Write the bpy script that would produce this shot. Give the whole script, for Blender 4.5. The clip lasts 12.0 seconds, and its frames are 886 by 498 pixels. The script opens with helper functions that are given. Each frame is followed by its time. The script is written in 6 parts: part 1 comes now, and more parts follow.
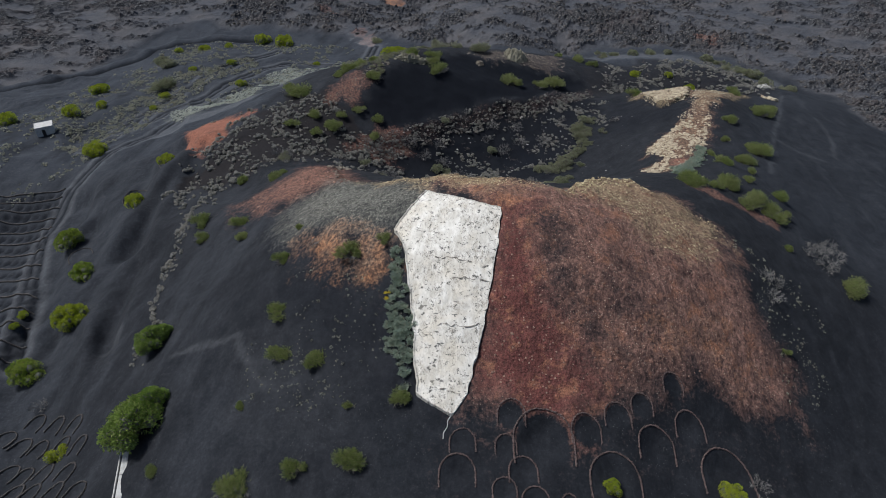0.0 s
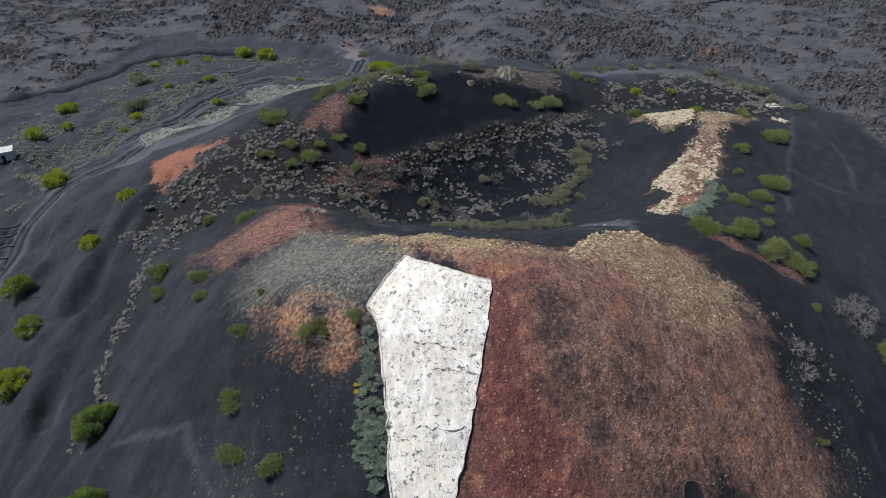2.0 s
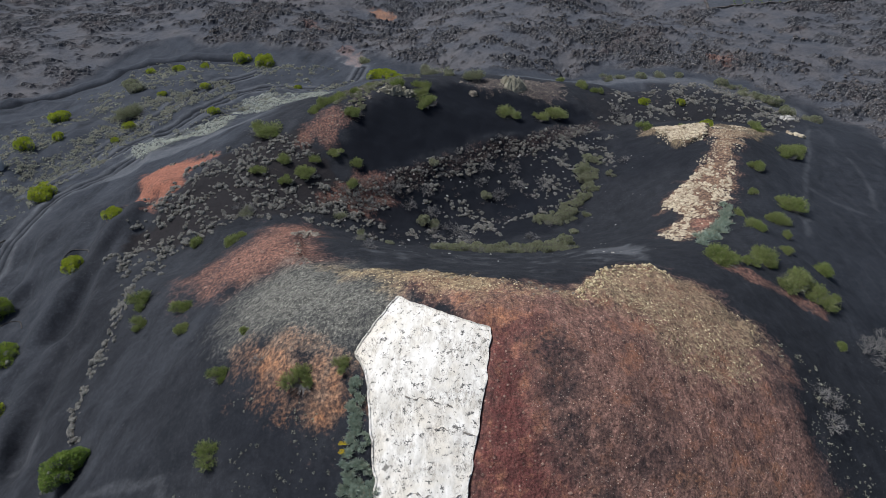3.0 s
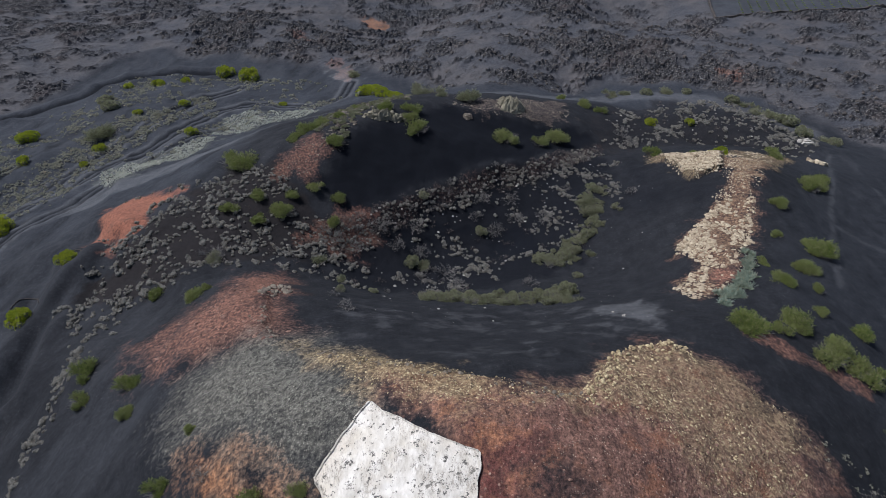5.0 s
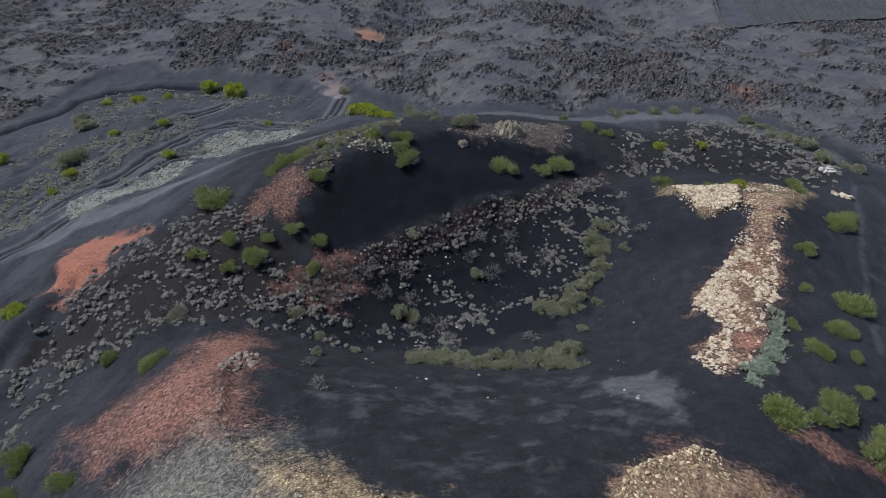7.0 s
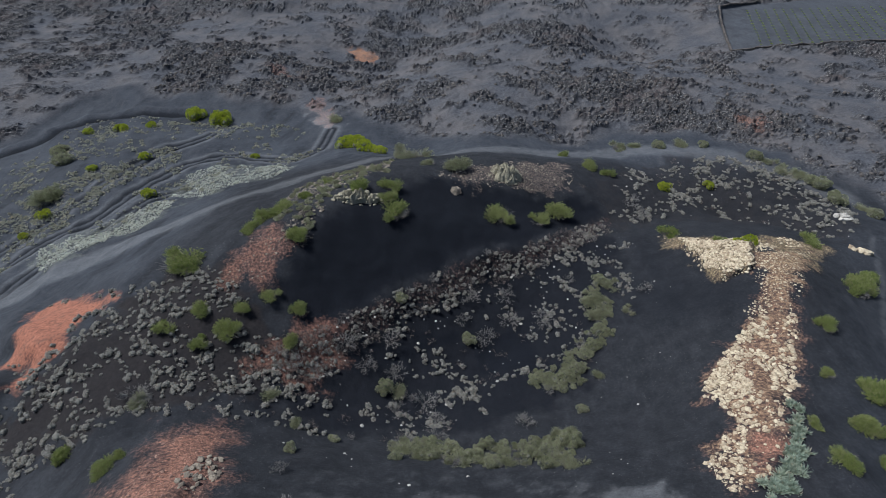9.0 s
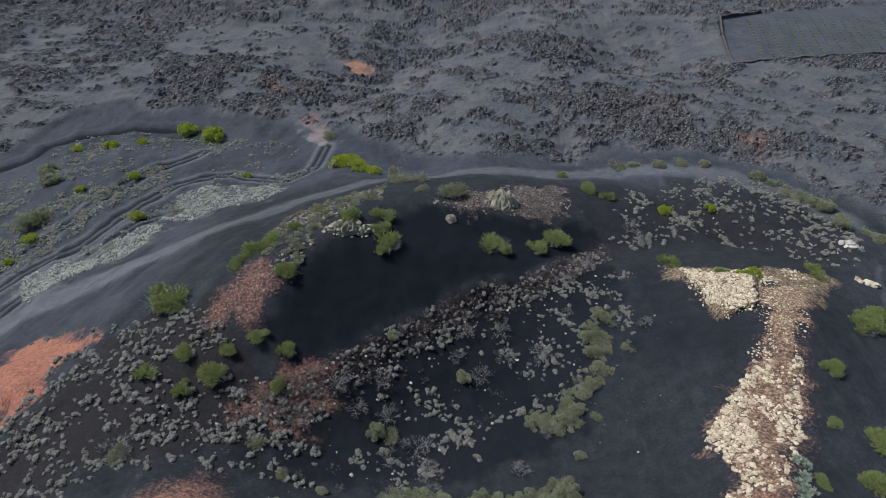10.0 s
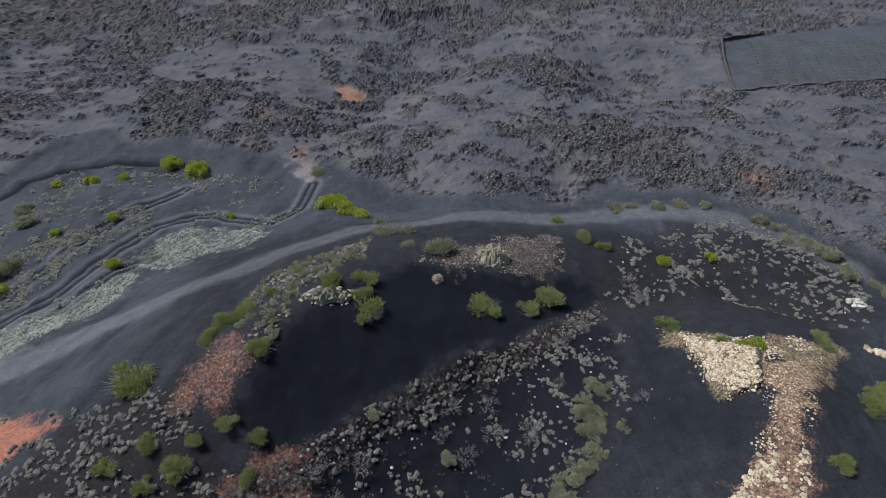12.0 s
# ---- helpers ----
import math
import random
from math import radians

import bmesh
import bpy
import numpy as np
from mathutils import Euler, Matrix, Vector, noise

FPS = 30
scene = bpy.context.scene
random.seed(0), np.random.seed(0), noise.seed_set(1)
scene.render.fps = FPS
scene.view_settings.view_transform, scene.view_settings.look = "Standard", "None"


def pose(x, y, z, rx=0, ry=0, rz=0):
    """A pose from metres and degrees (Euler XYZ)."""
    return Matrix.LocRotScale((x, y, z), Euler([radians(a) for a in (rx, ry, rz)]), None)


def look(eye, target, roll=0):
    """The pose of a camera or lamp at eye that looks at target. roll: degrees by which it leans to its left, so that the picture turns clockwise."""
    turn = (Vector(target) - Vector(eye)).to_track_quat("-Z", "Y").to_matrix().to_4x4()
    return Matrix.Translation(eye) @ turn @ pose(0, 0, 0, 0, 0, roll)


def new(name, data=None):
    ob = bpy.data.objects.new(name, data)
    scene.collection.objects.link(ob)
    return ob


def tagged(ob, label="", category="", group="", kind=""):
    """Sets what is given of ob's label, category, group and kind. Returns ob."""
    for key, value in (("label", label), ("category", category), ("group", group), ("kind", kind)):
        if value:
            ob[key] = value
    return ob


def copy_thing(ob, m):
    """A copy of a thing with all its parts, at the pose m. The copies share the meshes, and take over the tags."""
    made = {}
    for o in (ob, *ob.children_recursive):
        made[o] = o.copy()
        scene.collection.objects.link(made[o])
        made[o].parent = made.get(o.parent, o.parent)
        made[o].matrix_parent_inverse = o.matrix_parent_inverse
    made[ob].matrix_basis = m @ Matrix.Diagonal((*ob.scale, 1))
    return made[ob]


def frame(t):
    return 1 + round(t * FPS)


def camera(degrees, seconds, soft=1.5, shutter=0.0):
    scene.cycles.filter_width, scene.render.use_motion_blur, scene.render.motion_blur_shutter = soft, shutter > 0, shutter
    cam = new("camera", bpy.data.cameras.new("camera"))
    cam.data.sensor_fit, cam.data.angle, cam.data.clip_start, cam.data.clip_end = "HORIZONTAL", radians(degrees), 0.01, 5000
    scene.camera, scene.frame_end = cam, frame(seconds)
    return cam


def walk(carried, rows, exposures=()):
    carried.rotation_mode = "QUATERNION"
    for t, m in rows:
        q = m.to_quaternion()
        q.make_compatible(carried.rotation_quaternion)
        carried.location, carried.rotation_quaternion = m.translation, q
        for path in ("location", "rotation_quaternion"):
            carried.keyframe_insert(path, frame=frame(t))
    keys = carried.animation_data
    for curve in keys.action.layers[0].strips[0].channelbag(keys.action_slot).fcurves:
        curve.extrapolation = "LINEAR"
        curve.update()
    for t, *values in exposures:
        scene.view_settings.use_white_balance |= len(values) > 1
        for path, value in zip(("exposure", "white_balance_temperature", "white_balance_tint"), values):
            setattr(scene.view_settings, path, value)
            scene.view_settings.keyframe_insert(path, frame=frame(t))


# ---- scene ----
cam = camera(70.0, 12.0, soft=0.7)
ROWS = [  # seconds, x, y, z, pitch, yaw
    (0.0, 0.00, -0.00, 70.00, -38.00, -0.00),
    (0.5, 0.36, 2.91, 69.88, -37.99, -0.14),
    (1.0, 0.68, 5.87, 69.85, -38.00, -0.26),
    (1.5, 1.03, 8.85, 69.79, -38.00, -0.24),
    (2.0, 1.37, 11.83, 69.69, -38.00, -0.49),
    (2.5, 1.72, 14.81, 69.54, -38.00, -0.59),
    (3.0, 2.11, 17.81, 69.49, -38.01, -0.03),
    (5.0, 3.46, 29.65, 68.91, -38.03, -0.13),
    (5.5, 3.79, 32.56, 68.66, -38.04, -0.14),
    (6.0, 4.16, 35.43, 68.49, -38.06, -0.08),
    (6.5, 4.44, 38.24, 68.41, -38.04, -0.07),
    (7.0, 4.85, 41.05, 68.63, -38.05, -0.03),
    (9.0, 6.46, 52.04, 71.79, -38.16, 0.10),
    (9.5, 6.80, 54.77, 72.91, -38.22, 0.08),
    (10.0, 7.29, 57.41, 74.01, -38.27, 0.07),
    (10.5, 7.82, 59.97, 74.95, -38.26, 0.12),
    (11.0, 8.32, 62.53, 76.02, -38.28, 0.08),
    (11.5, 8.90, 65.05, 77.16, -38.27, 0.11),
    (12.0, 9.49, 67.59, 78.39, -38.37, 0.14),
]
walk(cam, [(t, pose(x, y, z, 90 + pitch, 0, yaw)) for t, x, y, z, pitch, yaw in ROWS], exposures=[(0.0, 0.10, 6050, 9), (0.5, 0.24, 6080, 9), (1.0, 0.33, 6060, 10), (3.0, 0.40, 6030, 10), (5.0, 0.19, 5990, 13), (5.5, 0.17, 5980, 13), (6.0, 0.26, 5980, 12), (7.0, 0.42, 5970, 12), (9.0, 0.55, 5950, 8), (12.0, 0.58, 6040, 9)])

# ---- world and sun ----
SUN_ELEV, SUN_AZ = 56.0, -75.0  # degrees; azimuth clockwise from +y
world = bpy.data.worlds.new("sky")
scene.world = world
world.use_nodes = True
_nt = world.node_tree
_sky = _nt.nodes.new("ShaderNodeTexSky")
_sky.sky_type = "NISHITA"
_sky.sun_disc = False
_sky.sun_elevation, _sky.sun_rotation = radians(SUN_ELEV), radians(SUN_AZ)
_sky.dust_density = 3.0
_nt.links.new(_sky.outputs[0], _nt.nodes["Background"].inputs[0])
_nt.nodes["Background"].inputs[1].default_value = 0.075
sun = new("sun", bpy.data.lights.new("sun", "SUN"))
sun.data.energy, sun.data.angle, sun.data.color = 3.7, radians(12.0), (1.0, 0.97, 0.92)
_d = Vector((math.sin(radians(SUN_AZ)) * math.cos(radians(SUN_ELEV)), math.cos(radians(SUN_AZ)) * math.cos(radians(SUN_ELEV)), math.sin(radians(SUN_ELEV))))
sun.rotation_euler = _d.to_track_quat("Z", "Y").to_euler()
sun.location = (0, 0, 150)

# ---- relief: hills and hollows as x, y, height, half widths, turn ----
CONE = [
    (0.7, 73.4, 34.41, 34.3, 48.1, 107),
    (-1.4, -9.1, 16.26, 55.0, 37.0, 4),
    (91.1, 35.7, 2.19, 17.7, 55.0, 165),
    (-49.0, 40.0, -8.66, 23.6, 53.2, 45),
    (-2.0, 59.2, 6.88, 20.9, 10.2, 153),
    (-17.6, 83.2, 7.18, 8.1, 12.1, 99),
    (36.9, 36.5, -4.24, 19.8, 10.9, 16),
    (58.2, 72.5, -3.87, 11.4, 15.8, 141),
    (-46.7, 43.6, -2.16, 12.4, 6.0, 133),
    (-36.6, 87.8, -2.40, 10.6, 4.4, 151),
]
CRATER = [
    (13.7, 106.6, -39.40, 42.3, 21.1, 39),
    (14.0, 127.7, 25.15, 40.4, 28.0, 20),
    (-77.3, 91.7, -4.00, 17.1, 12.4, 159),
    (50.4, 120.1, 12.34, 10.3, 15.7, 153),
    (76.3, 134.9, 5.88, 10.7, 15.3, 15),
    (-81.7, 134.5, -2.80, 8.4, 5.4, 41),
    (21.9, 110.8, 3.30, 7.2, 39.0, 140),
    (38.0, 100.6, 1.51, 3.2, 38.0, 22),
    (-33.7, 145.1, 1.84, 10.4, 18.4, 9),
    (-10.4, 131.7, 2.14, 4.6, 13.5, 144),
    (63.7, 148.2, -3.42, 18.5, 3.2, 128),
    (44.6, 145.8, -1.46, 3.6, 47.4, 100),
]
PLAIN = [
    (-28.1, 196.6, 9.29, 54.4, 20.1, 46),
    (-112.1, 298.8, -8.61, 55.0, 37.3, 20),
    (-19.1, 214.7, -11.47, 18.1, 55.0, 152),
    (-100.5, 183.4, -7.06, 31.3, 55.0, 73),
    (60.4, 202.7, 2.00, 54.1, 10.8, 172),
    (39.6, 184.0, -4.39, 19.0, 10.1, 34),
    (-75.8, 177.8, 2.56, 12.5, 9.4, 144),
    (0.7, 180.9, -4.08, 7.5, 11.9, 20),
    (-14.4, 303.4, 3.80, 55.0, 3.2, 22),
    (66.4, 251.1, -6.62, 12.4, 16.0, 51),
    (-58.9, 208.0, -2.63, 16.1, 10.0, 153),
]

def relief(x, y):
    """Smooth height of the land at x, y (numbers or arrays)."""
    h = -0.0252 + 0.0027 * x + 0.0038 * y
    for X, Y, a, sx, sy, turn in CONE + CRATER + PLAIN:
        c, s = math.cos(radians(turn)), math.sin(radians(turn))
        u, v = (x - X) * c + (y - Y) * s, (y - Y) * c - (x - X) * s
        h = h + a * np.exp(-0.5 * ((u / sx) ** 2 + (v / sy) ** 2))
    return h


def cells(ix, iy, seed):
    """A random number from 0 to 1 for each whole cell."""
    n = (ix.astype(np.int64) * 374761393 + iy.astype(np.int64) * 668265263 + seed * 974634721) & 0x7FFFFFFF
    n = ((n ^ (n >> 13)) * 1274126177) & 0x7FFFFFFF
    n = ((n ^ (n >> 16)) * 668265263) & 0x7FFFFFFF
    return ((n ^ (n >> 15)) & 0xFFFFF) / 1048575.0


def grain(x, y, size, seed):
    """Smooth value noise from -1 to 1."""
    x, y = np.asarray(x, float) / size, np.asarray(y, float) / size
    ix, iy = np.floor(x), np.floor(y)
    fx, fy = x - ix, y - iy
    fx, fy = fx * fx * fx * (fx * (fx * 6 - 15) + 10), fy * fy * fy * (fy * (fy * 6 - 15) + 10)
    a, b = cells(ix, iy, seed), cells(ix + 1, iy, seed)
    c, d = cells(ix, iy + 1, seed), cells(ix + 1, iy + 1, seed)
    return ((a + (b - a) * fx) * (1 - fy) + (c + (d - c) * fx) * fy) * 2 - 1


def rough(x, y, size, seed, octaves=4, gain=0.5):
    total, amp = 0.0, 1.0
    for k in range(octaves):
        total = total + amp * grain(x * 0.8 - y * 0.6 if k % 2 else x, x * 0.6 + y * 0.8 if k % 2 else y, size / 2.1 ** k, seed + 17 * k)
        amp *= gain
    return total


def lumps(x, y, size, seed):
    """Rounded stones in a jittered grid: 1 at a stone's middle, 0 in the joints; and a random number for each stone."""
    x, y = np.asarray(x, float) / size, np.asarray(y, float) / size
    ix, iy = np.floor(x), np.floor(y)
    best, tint = np.full(x.shape, 9.0), np.zeros(x.shape)
    for dx in (-1, 0, 1):
        for dy in (-1, 0, 1):
            cx, cy = ix + dx, iy + dy
            px, py = cx + cells(cx, cy, seed), cy + cells(cx, cy, seed + 5)
            d = (x - px) ** 2 + (y - py) ** 2
            near = d < best
            best = np.where(near, d, best)
            tint = np.where(near, cells(cx, cy, seed + 9), tint)
    return np.clip(1 - np.sqrt(best) * 1.25, 0, 1), tint


def smooth(a, b, v):
    t = np.clip((v - a) / (b - a), 0, 1)
    return t * t * (3 - 2 * t)


def inside(x, y, ring):
    """Signed distance to a ring of corners: positive inside."""
    n, odd = len(ring), np.zeros(np.shape(x), bool)
    best = np.full(np.shape(x), 1e9)
    for k in range(n):
        (x0, y0), (x1, y1) = ring[k], ring[(k + 1) % n]
        ex, ey = x1 - x0, y1 - y0
        t = np.clip(((x - x0) * ex + (y - y0) * ey) / (ex * ex + ey * ey + 1e-9), 0, 1)
        best = np.minimum(best, (x - x0 - t * ex) ** 2 + (y - y0 - t * ey) ** 2)
        cross = ((y0 > y) != (y1 > y)) & (x < ex * (y - y0) / (ey if abs(ey) > 1e-9 else 1e-9) + x0)
        odd ^= cross
    return np.where(odd, 1, -1) * np.sqrt(best)


def beside(x, y, line):
    """Distance to a line of points, signed: positive on its left; and how far along it."""
    best, sign, along, run = np.full(np.shape(x), 1e18), np.ones(np.shape(x)), np.zeros(np.shape(x)), 0.0
    for (x0, y0), (x1, y1) in zip(line, line[1:]):
        ex, ey = x1 - x0, y1 - y0
        length = math.hypot(ex, ey)
        t = np.clip(((x - x0) * ex + (y - y0) * ey) / (length * length), 0, 1)
        d = (x - x0 - t * ex) ** 2 + (y - y0 - t * ey) ** 2
        near = d < best
        best = np.where(near, d, best)
        sign = np.where(near, np.sign(ex * (y - y0) - ey * (x - x0)), sign)
        along = np.where(near, run + t * length, along)
        run += length
    return sign * np.sqrt(best), along

# ---- zones of the ground: rings and lines of corners, metres ----
ORANGE = [(-49.6, 104.8), (-49.0, 110.1), (-51.0, 116.3), (-48.2, 117.8), (-42.4, 116.2), (-36.2, 113.4), (-39.8, 111.5), (-40.4, 109.3), (-40.2, 106.0), (-41.4, 103.9), (-42.6, 102.7), (-42.5, 100.9), (-43.0, 99.4), (-44.4, 101.3), (-44.9, 103.9), (-47.1, 104.8)]
RUST = [(-30, 77.5), (-26.6, 81.1), (-23.9, 84), (-22.4, 92), (-18.2, 94), (-15.2, 86), (-14, 80.4), (-12.9, 76.8), (-11.5, 73.4), (-14, 71.2), (-17.5, 71.6), (-20.7, 72.3), (-26.4, 72.6)]
GREY = [(-20, 68.5), (-16.4, 73), (-10.2, 71.7), (-3.5, 62.5), (-1.5, 58.7), (-3.6, 56.3), (-5.2, 53.5), (-8, 54.5), (-10.5, 57), (-15.2, 60.3), (-18.6, 61), (-21, 65.5)]
STRIP = [(-11, 70.8), (-4.7, 67.4), (-0.2, 64.3), (2.9, 63.2), (5.7, 62.4), (9.2, 60), (13.5, 61), (13.5, 58.8), (6.7, 58), (2.6, 57.6), (-1.9, 60.4), (-6, 64)]
TAN = [(-17, 58.5), (-13.7, 58.4), (-9.3, 56), (-5, 53), (-4.6, 49.9), (-7, 48.3), (-9.8, 50.5), (-12.8, 53.4), (-15.7, 55.3)]
RED_SLOPE = [(5.6, 53.8), (4, 57.5), (9.9, 60.5), (15, 61.5), (18, 66), (23, 71), (28.5, 68), (31, 63), (33.5, 60), (34, 55.7), (34, 50.6), (35.2, 47), (36.5, 43.5), (35.8, 40.5), (32, 40.5), (26, 40.6), (21.5, 40.3), (16.6, 37.7), (10.9, 34.6), (5.9, 35), (2.0, 36), (3, 41.5), (4.2, 47.2)]
DEEP_RED = [(5.4, 54.5), (9.7, 54.8), (9.6, 49.8), (10.7, 45.2), (14.2, 41.9), (15.4, 38.5), (10.9, 35), (6.9, 35.4), (2.4, 37), (3.2, 41.5), (4.3, 47.2)]
KNOB = [(14.3, 60.1), (16.4, 65), (19.7, 69.5), (25, 71), (28.5, 68.5), (30.5, 65), (32.7, 62.6), (34, 59.5), (27, 57.4), (20.6, 58.2), (17.1, 58.4)]
STEM = [(57, 125), (55, 118), (50.8, 109.5), (47.2, 101.8), (44.6, 96.2), (40.6, 90.7), (37.4, 85), (34.5, 82.6), (32, 83.8), (32.4, 87.5), (36.2, 92.1), (36.5, 95.8), (36.3, 98), (38.2, 102.1), (42.8, 106.5), (46.2, 111.7), (49.6, 118.3), (51, 124)]
BAR = [(42.6, 137.7), (44.9, 135.2), (53, 131.4), (62, 131.2), (64, 129.8), (56, 127.2), (52, 123.5), (50.8, 122.7), (49, 119.8), (44.6, 120.1), (44.6, 125.7), (45, 129.6), (42.6, 132.8)]
BROWN_TOP = [(-22.5, 91), (-18.6, 93.5), (-15, 85), (-17.5, 80), (-21, 84)]
DARK_STREAK = [(8.6, 52), (11.5, 53), (13.5, 48), (15.5, 43), (15, 39.5), (12.4, 40.5), (10.5, 44), (9, 48)]
CREST_EDGE = [(-17.5, 85.5), (-15.4, 79.3), (-14.2, 74.8), (-12.6, 72.5), (-9.6, 69.9), (-6.8, 68.0), (-2.8, 65.2), (1.6, 63.0), (5.2, 61.2), (8.6, 60.2), (12.0, 59.2), (14.0, 60.2)]
KNOB_EDGE = [(13.6, 59.6), (15.2, 62.0), (16.6, 64.0), (18.0, 66.3), (19.6, 67.9), (21.6, 69.0), (23.4, 69.7), (26.3, 70.8)]
RED_SOIL = [(34.3, 75.5), (37.6, 73.8), (42.1, 73.1), (45.9, 70.8), (44.9, 69.2), (40.7, 70.6), (36.4, 71.7), (33.4, 72.5)]
FAINT_TRACKS = [[(-31.0, 50.0), (-27.0, 49.6), (-22.5, 48.5), (-20.1, 44.8), (-17.9, 41.5)], [(-43.0, 60.4), (-43.4, 57.7), (-44.6, 56.7)], [(78.0, 136.4), (65.5, 112.7), (53.8, 90.1)], [(62.9, 107.5), (66.1, 104.4), (69.7, 101.6)], [(78.0, 121.4), (77.8, 114.2), (74.4, 104.3)]]
PALE_LAVA = [(-128.1, 277.4), (-123.5, 288.1), (-109.5, 273.3), (-104.8, 254.0), (-110.9, 252.0)]
WASH = [(-21.5, 47.2), (-18.0, 46.6), (-12.8, 44.7), (-9.0, 41.5), (-7.5, 37.1), (-11.5, 33.8), (-16.6, 35.2), (-20.2, 41.2)]
LEE_SIDES = [
    ([(-45.9, 99.6), (-46.5, 95.8), (-47.3, 89.8), (-48.3, 84.6), (-49.2, 79.5), (-49.9, 74.9)], 1.5),
    ([(-42.4, 102.2), (-46.1, 104.6), (-50.1, 107.3), (-54.4, 109.5)], 1.4),
    ([(-43.8, 77.5), (-45.2, 71.6), (-45.4, 67.2), (-45.2, 60.1), (-44.5, 54)], 1.5),
    ([(-60, 92), (-62, 84), (-61.5, 74), (-58.5, 64)], 1.2),
]
RED_LAVA = [(76.7, 190.9), (83.0, 190.7), (80.5, 185.6), (76.1, 185.5)]
RED_LAVA_WEST = [(-45.2, 229.6), (-40.3, 232.2), (-38.2, 226.0), (-42.4, 224.2)]
DARK_ASH = [(-18.9, 55.9), (-6.2, 49.3), (-2.9, 44.4), (-1.1, 39.3), (-0.8, 36.2), (-15.8, 38.2), (-15.0, 45.6)]
LEVEL_FLOOR = [(-11.3, 80.5), (2.9, 89.4), (21.7, 87.8), (28.7, 78.8), (22.9, 70.7), (9.1, 64.4), (-3.0, 70.1)]
EAST_FLOOR = [(41.4, 144.5), (41.8, 134.2), (44.0, 120.0), (47.7, 115.1), (46.8, 110.1), (30.1, 117.0), (36.3, 129.1)]
FAN_EAST = [(54.7, 130.3), (62.5, 131.1), (67.1, 129.5), (61.7, 123.4), (54.4, 118.0), (53.4, 121.8)]
SADDLE = [(-2.2, 62.6), (2, 62), (6, 61.2), (10.5, 60), (9, 55.5), (5.6, 53), (2, 56), (-1.4, 58.8)]
HEDGE = [(0.1, 96.9), (5.5, 96.3), (11.2, 94.4), (16.6, 96.0), (21.5, 97.9), (22.3, 94.2), (19.9, 90.6), (15.2, 91.0), (9.7, 90.0), (4.9, 91.3), (0.5, 93.1)]
BAND = [(28.1, 124.5), (30.7, 124.7), (31.1, 118.9), (29.4, 114.0), (26.0, 109.8), (23.8, 105.7), (18.0, 106.2), (16.9, 109.8), (21.7, 111.0), (25.3, 114.5), (27.8, 118.0)]
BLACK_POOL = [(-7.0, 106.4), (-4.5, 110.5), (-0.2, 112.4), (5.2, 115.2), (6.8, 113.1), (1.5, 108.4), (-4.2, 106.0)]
PIT_SOIL = [(-1.2, 34.5), (2.9, 36.3), (5.9, 35.4), (10.9, 34.8), (16.5, 37.8), (21.4, 40.1), (26.2, 39.8), (31.8, 39.2), (34.2, 36.7), (32.4, 32.1), (-1.1, 29.2)]
RIM_RUBBLE = [(-18.0, 127.4), (-19.1, 141.7), (-12.8, 145.8), (-6.1, 150.2), (-2.9, 154.7), (-2.9, 143.8), (-8.3, 137.1), (-11.2, 131.7), (-12.1, 124.0), (-14.4, 121.3)]
RIM_RED = [(-22.8, 115.5), (-20.8, 122.5), (-18, 124.6), (-15.4, 122.6), (-16.6, 118.8), (-18, 115.6), (-20.7, 114)]
MID_RED = [(-17.4, 103.8), (-13, 110), (-8, 111.4), (-6.4, 107.6), (-8.9, 104.5), (-13.5, 103.4)]
MOUND = [(5.4, 144.7), (7.1, 149.4), (14.6, 153.1), (20.9, 157.7), (31.9, 161), (30.9, 155.1), (25.9, 147.2), (20, 145.4), (15.4, 145.6), (9.8, 144.6)]
PALE_WEST = [(-66, 140.5), (-62.3, 147.3), (-56.4, 153.6), (-51.1, 158.4), (-47.4, 158.7), (-46.6, 154.1), (-50.4, 144.4), (-55.4, 139), (-60, 131.8)]
PALE_NORTH = [(-49.8, 161.6), (-49.6, 170.2), (-44.8, 174.5), (-28.7, 173.2), (-26, 169.1), (-28, 163.6), (-36, 162.3), (-42.5, 158.6)]
FAR_ORANGE = [(-24.7, 250.3), (-20.8, 253.3), (-16, 249.2), (-16.4, 244.3), (-22, 242.3)]
FORK = [(-30.9, 209.9), (-26.6, 212.2), (-23.6, 203.2), (-19.9, 196.6), (-22.6, 194), (-26.7, 201)]
PALE_ASH = [(21.5, 84.6), (26.4, 84.9), (28, 80.4), (26.4, 76.2), (23.6, 77.6), (21, 81.3)]
LAVA_EDGE = [(-420, 40), (-190, 125), (-128, 165), (-108, 188), (-95, 208), (-82, 217.5), (-62.8, 214.1), (-46.6, 210), (-30.4, 201.6), (-15.1, 193.3), (-4, 185.4), (11.1, 177), (30.8, 181.4), (49.3, 186.8), (66.3, 182.1), (80.8, 174), (89, 164), (93, 150), (93, 130), (97, 105), (112, 70), (190, 0), (420, -60)]
TRACKS = [
    [(-78, 122), (-66.8, 144.2), (-62.5, 150.9), (-58.9, 158.5), (-55.8, 167.7), (-51.5, 176.2), (-40.8, 180.6), (-26.9, 175.2), (-21.9, 180.5), (-21.1, 192.7)],
    [(-80, 130), (-70.6, 150.5), (-65.1, 164.8), (-58.7, 182.1), (-49.9, 192.8)],
    [(-59.3, 58.9), (-63.3, 70.4), (-72.4, 90.9), (-73.4, 102.4), (-71.6, 114.8), (-65.4, 127.0), (-60.4, 142.1), (-53.3, 158.8), (-42.3, 171.9)],
]
